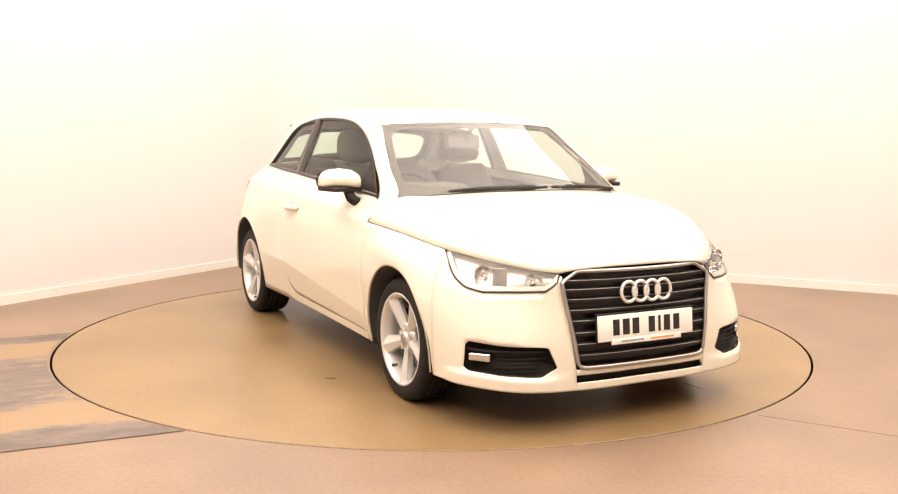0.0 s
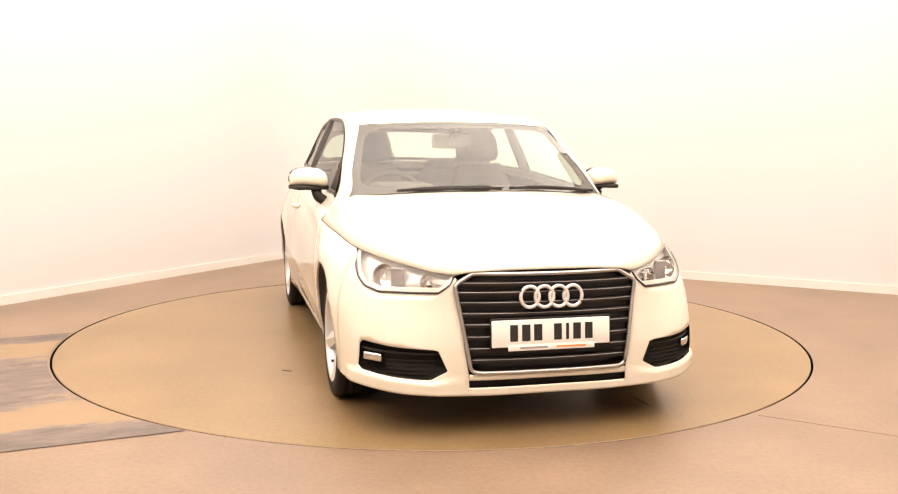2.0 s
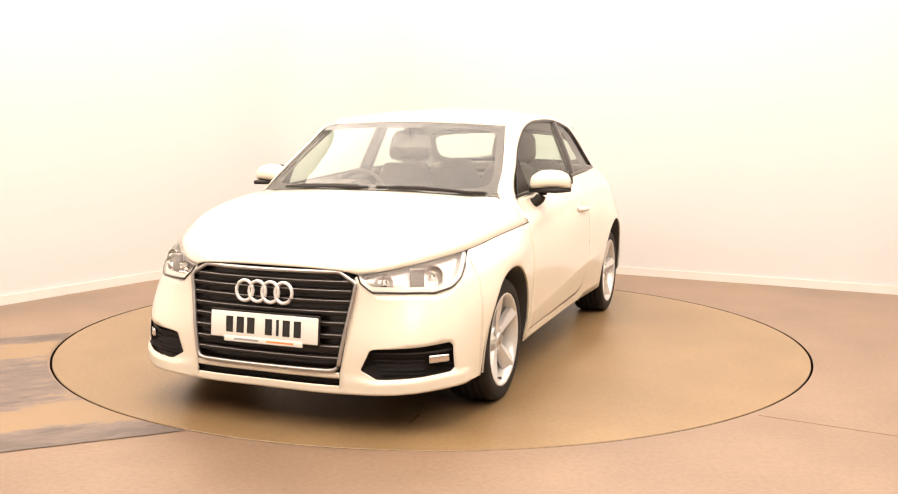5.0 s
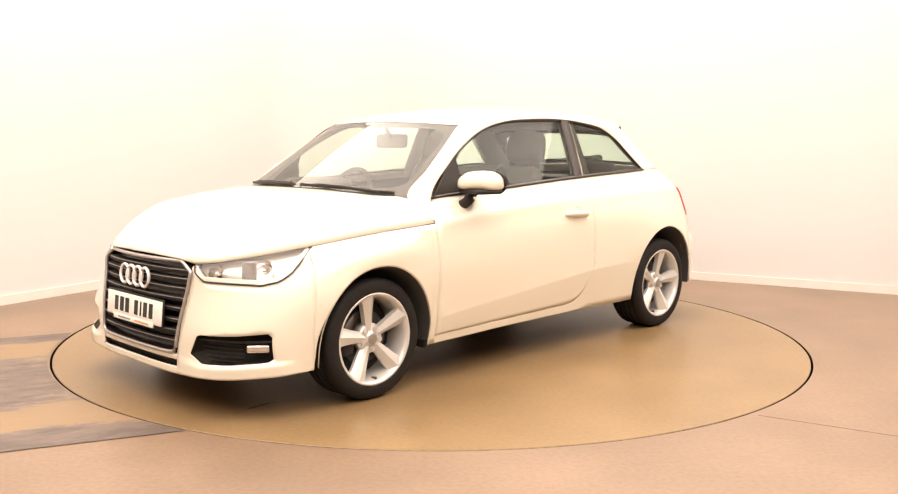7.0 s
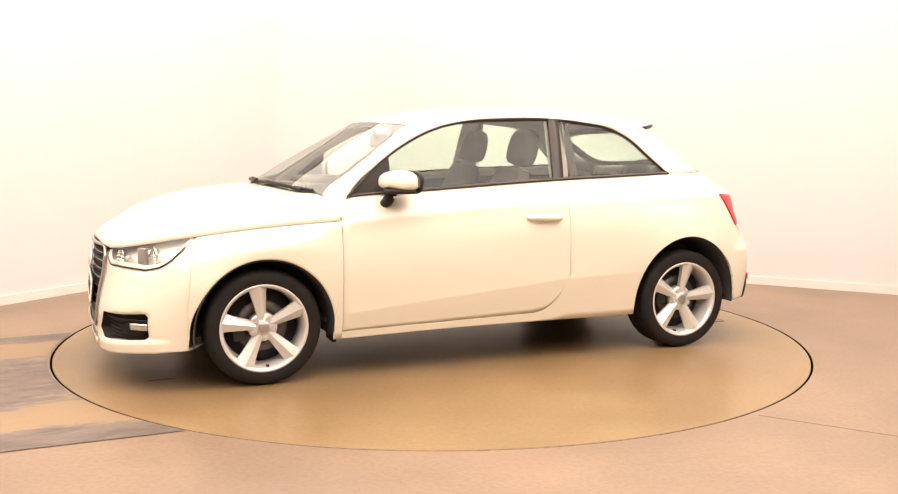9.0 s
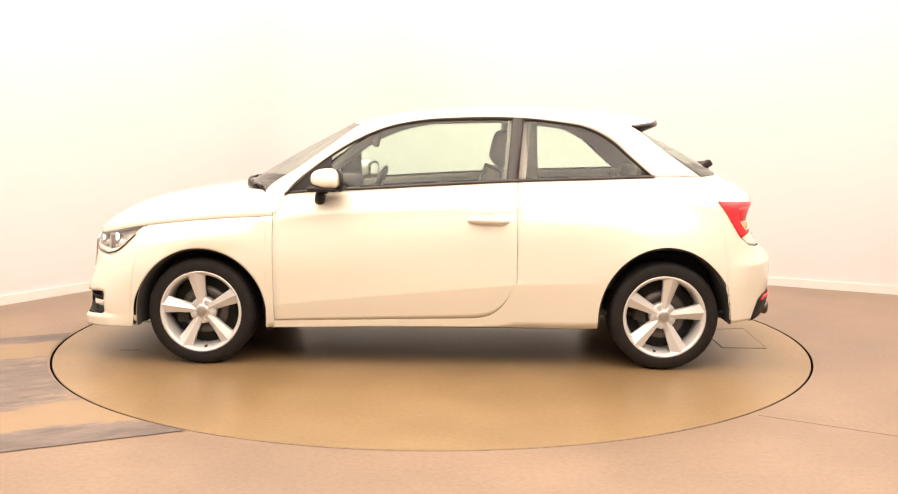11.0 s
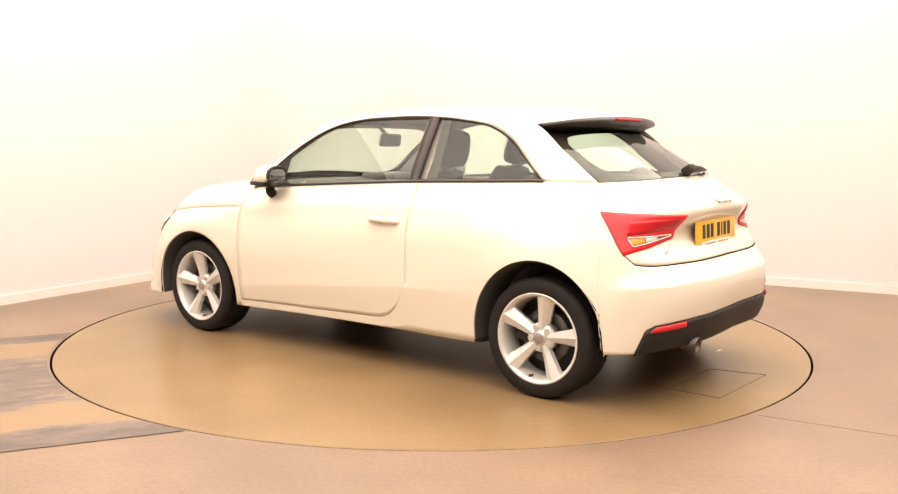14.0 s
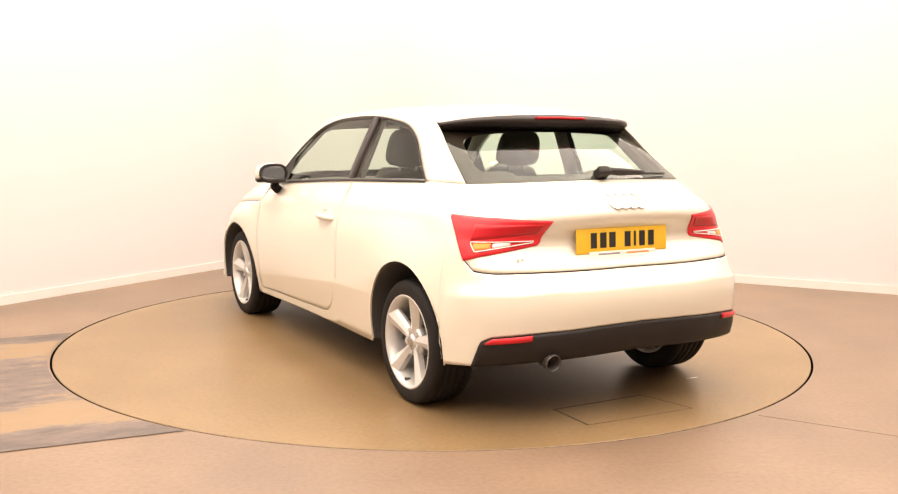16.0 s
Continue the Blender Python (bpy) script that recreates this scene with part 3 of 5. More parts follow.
def rounded(poly, r=0.25, n=5):
    """Corners of a closed outline cut round."""
    P = np.array(poly, float)
    out = []
    for i in range(len(P)):
        a, b, c = P[i - 1], P[i], P[(i + 1) % len(P)]
        p, q = b + (a - b) * r, b + (c - b) * r
        for k in range(n + 1):
            s = k / n
            out.append((1 - s) ** 2 * p + 2 * s * (1 - s) * b + s * s * q)
    return np.array(out)


UZ = np.array([3.0, 0.48])   # makes station numbers and metres comparable on the nose


def annulus(outer, inner, c, rings=9, extra=72):
    """Point grid between two outlines in (station, height), both seen whole from c."""
    o, i, c = np.array(outer) / UZ, np.array(inner) / UZ, np.array(c) / UZ
    ang = sorted({round(math.atan2(*(p - c)[::-1]), 5) for p in np.vstack([o, i])} | {round(-math.pi + 2 * math.pi * k / extra + 0.001, 5) for k in range(extra)})
    G = np.zeros((len(ang) + 1, rings, 2))
    for j, a in enumerate(ang + [ang[0]]):
        d = np.array([math.cos(a), math.sin(a)])
        ro, ri = ray_to(o, c, a), ray_to(i, c, a)
        for k in range(rings):
            G[j, k] = (c + d * (ri + (ro - ri) * (k / (rings - 1)) ** 1.2)) * UZ
    return skin(G[..., 0], G[..., 1])


FOG = rounded([(1.26, .364), (2.70, .386), (2.80, .370), (2.80, .276), (2.68, .262), (1.37, .239), (1.12, .276)], 0.10)
HEADLIGHT = [(1.03, .660), (1.09, .630), (1.27, .591), (2.0, .585), (2.24, .582), (2.70, .600), (3.12, .653), (ux(1.56), .738)]


def hl_low(u):
    """Lower and rear edge of the headlight by station."""
    P = np.array(HEADLIGHT)
    return np.interp(u, P[:, 0], P[:, 1])


DLO = [(.789, .736, .920), (.602, .675, 1.091), (.457, .641, 1.188), (.258, .613, 1.279), (.058, .599, 1.321), (-.143, .595, 1.335), (-.34, .594, 1.34), (-.657, .596, 1.319), (-.844, .604, 1.284), (-.97, .624, 1.218), (-1.066, .654, 1.132), (-1.19, .692, 1.024)]
FRAME_IN = [(.903, .688, .926), (.728, .640, 1.063), (.562, .596, 1.18), (.397, .553, 1.294), (.2, .547, 1.338), (0, .542, 1.358), (-.2, .540, 1.368), (-.55, .540, 1.362), (-.85, .55, 1.336), (-1.068, .572, 1.298), (-1.25, .602, 1.165), (-1.449, .632, 1.025)]


def body_panels(car):
    P = M["paint"]
    gap = 0.0009
    # front wing
    xs = arch_samples(1, 61)[::-1]
    xs = np.concatenate([[1.582], xs[xs < 1.579], np.linspace(0.878, 0.838 + gap, 6)])
    u = ux(xs)
    low = rail(0, u)[:, 2]
    z0 = arch_z(xs, 1, low)
    z1 = np.minimum(rail(4, u)[:, 2] - 0.003, np.where(u < ux(1.56), hl_low(u) - gap, 9))
    both("wing", [columns(u, z0, z1, 18)], P, car)
    # door
    xs = np.concatenate([np.linspace(0.838 - gap, -0.20, 26), -0.20 - 0.256 * np.sin(np.linspace(0.05, math.pi / 2, 30))])
    u = ux(xs)
    belt = rail(5, u)[:, 2]
    belt = np.where(xs > 0.80, np.interp(xs, [0.80, 0.838], [0.923, 0.818]), belt)
    doors = both("door", [creased(u, door_low(xs) + gap, belt - 0.002)], P, car)
    # sill and rear quarter are one piece
    xs = np.concatenate([np.linspace(0.884, 0.85, 3), np.linspace(0.835, -0.20, 24), -0.20 - 0.256 * np.sin(np.linspace(0.05, math.pi / 2, 30))])
    u = ux(xs)
    top = np.where(xs > 0.836, 0.245, door_low(xs) - gap)
    sill = creased(u, rail(0, u)[:, 2], top)
    xs2 = np.concatenate([np.linspace(-0.4585, -0.888, 14), arch_samples(-1, 71)[::-1]])
    u2 = ux(xs2)
    z0 = np.where(xs2 > -0.89, rail(0, u2)[:, 2], arch_z(xs2, -1, rail(0, u2)[:, 2]))
    u2 = np.minimum(u2, 11.0)
    quarter = creased(u2, z0, rail(5, u2)[:, 2])
    link = np.stack([sill[-1, :9], quarter[0, :9]])
    both("rear_quarter", [sill, quarter, link], P, car)
    # hood
    front = crv([(1.978, 0, .692), (1.965, .2, .689), (1.95, .323, .682), (1.921, .386, .668)], 21)
    side = rail(4, np.linspace(1.0, 6.038, 61))
    side[:, 2] += 0.001
    rear = crv([(1.13, 0, .962), (1.09, .3, .957), (1.005, .53, .941), (.903, .692, .924), (.860, .762, .876), (.840, .811, .814)], 21)
    mid = crv([(1.978, 0, .692), (1.955, 0, .728), (1.86, 0, .788), (1.65, 0, .860), (1.4, 0, .917), (1.13, 0, .962)], 61)
    front[-1], rear[-1] = side[0], side[-1]
    H = coons(front, rear, mid, side)
    U, V = np.meshgrid(np.linspace(0, 1, 21), np.linspace(0, 1, 61), indexing="ij")
    H[..., 2] += 0.030 * np.sin(math.pi * np.clip(V, 0, 1)) ** 0.8 * np.sin(math.pi * U ** 1.4)
    shell("hood", [H, flipped(H)], P, car)
    # roof
    ws_top = crv([(.490, 0, 1.314), (.465, .3, 1.308), (.397, .553, 1.294)], 17)
    r_rear = crv([(-1.283, 0, 1.345), (-1.258, .3, 1.337), (-1.195, .49, 1.32), (-1.09, .568, 1.300)], 17)
    r_mid = crv([(.490, 0, 1.314), (.242, 0, 1.372), (-.129, 0, 1.405), (-.52, 0, 1.413), (-.93, 0, 1.396), (-1.283, 0, 1.345)], 41)
    r_side = crv(FRAME_IN[3:10], 41)
    r_rear[-1] = r_side[-1]
    R = coons(ws_top, r_rear, r_mid, r_side)
    shell("roof", [R, flipped(R)], P, car)
    # pillars and roof rail in one sweep
    o = crv([(.830, .812, .820)] + DLO, 90)
    i = crv([(.842, .805, .828)] + FRAME_IN, 90)
    s = np.linspace(0, 1, 9)[None, :, None]
    F = o[:, None] * (1 - s) + i[:, None] * s
    ends = np.interp(np.linspace(0, 1, 90), [0, .05, .12, .80, .97, 1], [0, 0, 1, 1, 0, 0])[:, None]
    bulge = 0.010 * np.sin(math.pi * np.linspace(0, 1, 9))[None] * ends
    F[..., 1] += bulge
    F[..., 2] += bulge * 0.6
    both("roof_pillar", [F], P, car)
    # tailgate
    u = np.linspace(11.0, 14.0, 61)
    zb = np.interp(u, [11, 11.6, 11.85, 12.2, 14], [.903, .716, .672, .664, .668])
    T = columns(u, zb + 0.002, rail(5, u)[:, 2], 22)
    shell("tailgate", [T, flipped(T)], P, car)
    # rear bumper
    u = np.concatenate([[10.96], np.linspace(11.0, 11.3, 22), np.linspace(11.35, 11.55, 5), np.linspace(11.6, 11.8, 5), np.linspace(11.84, 12.16, 13), np.linspace(12.22, 14.0, 30)])
    zb = np.interp(u, [11.0, 11.1, 11.84, 12.02, 12.16, 12.7, 13.46, 14], [.262, .264, .272, .380, .400, .414, .430, .434])
    zt = np.interp(u, [11, 11.6, 11.85, 12.2, 14], [.903, .716, .672, .664, .668]) - 0.004
    foot = zb
    for _ in range(6):
        zb = np.maximum(foot, 0.5 * (zb + np.maximum(foot, arch_z(skin(u, zb)[:, 0], -1, 0.0))))
    B = columns(u, zb, zt, 34)
    # ledge across the bumper below the tailgate
    z, out = B[..., 2], B[..., :2] - np.array([-1.2, 0.0])
    out = out / np.linalg.norm(out, axis=-1, keepdims=True)
    zc = np.interp(u, [11, 11.3, 12.5, 12.9], [.56, .566, .577, .588])[:, None]
    ledge = np.where(z > zc, np.clip(1 - (z - zc) / .075, 0, 1) ** 2, np.clip(1 - (zc - z) / .17, 0, 1))
    ledge = 0.017 * ledge * np.clip((u - 11.1) / .5, 0, 1)[:, None]
    B[..., :2] += out * ledge[..., None]
    B[0] -= (0, .004, 0)   # tucked under the quarter
    shell("rear_bumper", [B, flipped(B)], P, car)
    # black rear apron under it
    u = np.concatenate([np.linspace(11.86, 12.16, 12), np.linspace(12.25, 14.0, 28)])
    zt = np.interp(u, [11.84, 12.02, 12.16, 12.7, 13.46, 14], [.272, .380, .400, .414, .430, .434]) - 0.003
    zb = np.interp(u, [11.84, 12.35, 13.4, 14], [.268, .284, .298, .304]) - 0.004
    A = columns(u, zb, zt, 9)
    bump = 0.012 * np.sin(math.pi * np.linspace(0, 1, 9))[None]
    A[..., 0] -= bump
    L = np.stack([A[:, 0], A[:, 0] + (0.25, 0, 0.02)], 1)
    shell("rear_apron", [A, flipped(A), L, flipped(L)], M["black"], car, label="black textured plastic rear apron")
    # front bumper: each half runs round its fog lamp opening
    gr = [(uy(.338), .20), (uy(.340), .262), (uy(.370), .446), (uy(.402), .630), (1.0, .650), (1.02, .657)]
    ue = ux(1.582)
    top = [(uu, zz - gap) for uu, zz in HEADLIGHT if uu < ue - .02] + [(ue, hl_low(ue) - gap)]
    bot = [(uu, float(rail(0, uu)[0, 2])) for uu in np.linspace(ue, uy(.338), 9)]
    ring = annulus(gr + top[1:] + bot, FOG, (2.05, .30))
    uu = np.linspace(0, uy(.338), 17)
    lip = columns(uu, rail(0, uu)[:, 2], rail(0, uu)[:, 2] * 0 + np.interp(uu, [0, 1], [.208, .206]), 5)
    strip = columns(uu, np.interp(uu, [0, 1], [.239, .237]), np.full(17, .262), 4)
    under = np.stack([lip[:, 0], lip[:, 0] + (-0.20, 0, 0.0)], 1)
    ub = np.linspace(uy(.345), ue, 21)
    edge = rail(0, ub)
    under2 = np.stack([edge, edge * (1, 0.9, 1) + (-0.08, 0, 0.01)], 1)
    gs = [ring, lip, strip, under, under2]
    shell("front_bumper", gs + [flipped(g) for g in gs], P, car)
    # dark strips added behind the shut lines to colour in their shade
    ud = np.linspace(3.95, 5.88, 50)
    hs = skin(ud, rail(4, ud)[:, 2] - .004) - (0, .006, .0)
    zs = np.linspace(.26, .82, 24)
    fs = skin(np.full(24, float(ux(.838))), zs) - (0, .008, 0)
    xr = np.concatenate([np.linspace(.83, -.20, 30), -0.20 - 0.2585 * np.sin(np.linspace(0.05, math.pi / 2, 40))])
    ls = skin(ux(xr), door_low(xr)) - (0, .008, 0)
    zr = np.linspace(.66, .995, 16)
    rs = skin(np.full(16, float(ux(-.4573))), zr) - (0, .008, 0)

    def gap_strips(bm):
        for line in (fs, ls, rs):
            tube(bm, line, .005, seg=6)
    both_bm("door_gap_strip", gap_strips, M["seal"], car, "dark strip standing in for shade in the shut lines")
    both_bm("hood_gap_strip", lambda bm: tube(bm, hs, .0035, seg=6), M["seal"], car, "dark strip standing in for shade along the hood edge")
    # flanges round the wheel openings
    for w in (1, -1):
        xs = arch_samples(w, 61)
        low = rail(0, ux(xs))[:, 2]
        z = arch_z(xs, w, low)
        c, a, z0_, b = ARCHES[w]
        xs = np.concatenate([[xs[0]], xs, [xs[-1]]])
        z = np.concatenate([[0.255 if w < 0 else 0.225], z, [0.212 if w > 0 else 0.24]])
        u = ux(xs)
        for _ in range(4):
            u = ux(xs + rail(2, u)[:, 0] - skin(u, z)[:, 0])
        e = skin(u, z)
        e[:, 0] = xs
        G = np.stack([e, e + (0, -0.008, 0)], 1)
        both("arch_lip", [G], P, car, thick=0)
        G2 = np.stack([e + (0, -0.008, 0), (e - (c, 0, z0_)) * (0.975, 1, 0.975) + (c, -0.012, z0_), (e - (c, 0, z0_)) * (0.97, 1, 0.97) + (c, -0.38, z0_)], 1)
        both("wheel_well", [G2], M["seam"], car, thick=0, label="black wheel arch liner")
    return doors


def inner_shell(car):
    """Dark inner structure behind the gaps, and the underbody."""
    bm = bmesh.new()
    box(bm, 0.89, 1.86, -0.50, 0.50, 0.20, 0.62, 0.02)
    box(bm, -0.88, 0.88, -0.74, 0.74, 0.20, 0.27, 0.02)
    box(bm, -1.72, -0.88, -0.50, 0.50, 0.26, 0.60, 0.02)
    part("underbody", bm, M["seam"], car, "dark underbody", smooth=False)

    def liner(bm):
        for xs in (np.linspace(0.87, -0.87, 30),):
            u = ux(xs)
            G = columns(u, rail(0, u)[:, 2] + 0.03, rail(5, u)[:, 2] - 0.05 - 0.10 * (xs > .80), 12) - (0, 0.035, 0)
            grid(bm, G)
        u = np.linspace(ux(-.87), 14, 40)
        G = columns(u, np.maximum(arch_z(rail(2, u)[:, 0], -1, 0), 0.40) + .03, rail(5, u)[:, 2] - 0.06, 10)
        G = G * (0.975, 0.96, 1)
        grid(bm, G)
    both_bm("inner_panel", liner, M["dash"], car, "dark inner door and boot trim")


def glass_border(W, wide, high, middle, power):
    """Band between the edge of a pane and a round-cornered opening in it; W is the pane's left half."""
    full = np.concatenate([flipped(W)[:0:-1], W])
    n, m = full.shape[:2]

    def at(s, t):
        a, b = (s + 1) / 2 * (n - 1), t * (m - 1)
        i, j = np.clip(a.astype(int), 0, n - 2), np.clip(b.astype(int), 0, m - 2)
        p, q = (a - i)[..., None], (b - j)[..., None]
        return (full[i, j] * (1 - p) + full[i + 1, j] * p) * (1 - q) + (full[i, j + 1] * (1 - p) + full[i + 1, j + 1] * p) * q
    th = np.linspace(0, 2 * math.pi, 161)
    c, d = np.cos(th), np.sin(th)
    k = 1 / np.maximum(abs(c), abs(d))
    e = 1 / (abs(c) ** power + abs(d) ** power) ** (1 / power)
    rows = []
    for f in np.linspace(0, 1, 4):
        s_ = c * k * (1 - f) + c * e * wide * f
        t_ = (.5 + .5 * d * k) * (1 - f) + (middle + d * e * high) * f
        rows.append(at(s_, t_))
    return np.stack(rows, 1)


def glazing(car):
    g = M["glass"]
    # windscreen
    bot = crv([(1.118, 0, .966), (1.08, .3, .960), (.995, .53, .945), (.906, .684, .930)], 17)
    top = crv([(.494, 0, 1.310), (.469, .3, 1.304), (.400, .550, 1.291)], 17)
    mid = crv([(1.118, 0, .966), (.802, 0, 1.152), (.494, 0, 1.310)], 25)
    side = crv([(.906, .684, .930), (.728, .636, 1.062), (.562, .592, 1.178), (.400, .550, 1.291)], 25)
    W = coons(bot, top, mid, side)
    ws = shell("windscreen", [W, flipped(W)], M["screen"], car, thick=0, label="clear green-tinted windscreen")
    ws.visible_shadow = False
    F = W - (0.004, 0, 0.004)
    patch = F[:4, -3:]
    shell("windscreen_border", [glass_border(F, .935, .440, .515, 7), patch, flipped(patch)], M["frit"], car, thick=0, label="dark printed windscreen border")
    # side glass with trim frame
    line = crv(DLO, 80)
    belt_u = ux(line[:, 0])
    base = skin(belt_u, rail(5, belt_u)[:, 2])
    base[0], base[-1] = line[0], line[-1]
    s = np.linspace(0, 1, 12)[None, :, None]
    G = base[:, None] * (1 - s) + line[:, None] * s
    inset = np.array((0, -0.010, 0))
    k = np.argmin(abs(line[:, 0] + 0.44))
    for nm, sl in (("door_window", slice(3, k)), ("quarter_window", slice(k + 2, 78))):
        for o in both(nm, [G[sl] + inset], g, car, thick=0, label="green-tinted side window"):
            o.visible_shadow = False

    both_bm("quarter_window_border", lambda bm: grid(bm, G[k + 2:k + 5] + (0, -.013, 0)), M["frit"], car, "dark printed border of the quarter window")

    def trim(bm):
        # black frame round the glass
        cen = np.array((-0.25, .66, 1.10))
        toc = cen - line
        toc = toc / np.linalg.norm(toc, axis=1)[:, None]
        grid(bm, np.stack([line + (0, .004, 0), line + toc * 0.009 + (0, .005, 0), line + toc * 0.021 + (0, -.006, 0)], 1))
        w = base + (0, .006, 0)
        grid(bm, np.stack([w + (0, 0, -.004), w + (0, .002, .003), w + (0, -.004, .009), w + (0, -.016, .012)], 1))
    both_bm("window_trim", trim, M["gloss"], car, "gloss black window surround")

    def post(bm):
        for x0, x1 in ((-0.415, -0.468),):
            a = np.array([np.interp(zz, [1.0, 1.34], [-0.398, -0.432]) for zz in np.linspace(1.0, 1.335, 10)])
            z = np.linspace(1.0, 1.333, 10)
            y = np.interp(z, [1.0, 1.335], [.742, .597]) + .004
            y += 0.004 * np.sin(np.linspace(0, math.pi, 10))
            L = np.stack([a, y, z], 1)
            grid(bm, np.stack([L + (0, -.02, 0), L, L + (-.062, -.001, 0), L + (-.062, -.02, 0)], 1))
    both_bm("door_post", post, M["gloss"], car, "gloss black door post trim")

    def corner(bm):
        # mirror triangle at the front of the door glass
        a = G[2:13]
        grid(bm, a + (0, .0, 0))
    both_bm("mirror_triangle", corner, M["black"], car, "black plastic corner panel")
    # rear window
    bot = rail(5, np.linspace(14, 11.06, 25)) + (0, 0, 0.004)
    top = crv([(-1.185, 0, 1.285), (-1.155, .3, 1.278), (-1.065, .566, 1.268)], 25)
    mid = crv([bot[0], (-1.425, 0, 1.165), top[0]], 21)
    side = crv([bot[-1], (-1.27, .602, 1.145), top[-1]], 21)
    W = coons(bot, top, mid, side)
    rw = shell("rear_window", [W, flipped(W)], g, car, thick=0, label="green-tinted rear window")
    rw.visible_shadow = False
    F = W + (0.005, 0, -0.004)
    shell("rear_window_border", [glass_border(F, .84, .40, .50, 5)], M["frit"], car, thick=0, label="dark printed rear window border")
    # spoiler
    te = crv([(-1.290, 0, 1.341), (-1.265, .3, 1.333), (-1.202, .49, 1.316), (-1.094, .574, 1.297)], 25)
    le = te * (1, 1, 1) + np.linspace(1, .25, 25)[:, None] * (0.0, 0, -0.052)
    gl = crv([(-1.195, 0, 1.262), (-1.165, .3, 1.256), (-1.06, .566, 1.254)], 25)
    sp = [np.stack([te + (0.012, 0, .003), te, te * .35 + le * .65 - (.006, 0, 0), le, gl], 1)]
    shell("roof_spoiler", sp + [flipped(x) for x in sp], M["gloss"], car, label="gloss black roof spoiler")
    bl = crv([(-1.300, 0, 1.333), (-1.298, .08, 1.332), (-1.293, .15, 1.331)], 9)
    G3 = np.stack([bl, bl + (.002, 0, -.012)], 1)
    shell("brake_light", [G3, flipped(G3)], M["redlens2"], car, thick=0.006, label="thin red high brake light")


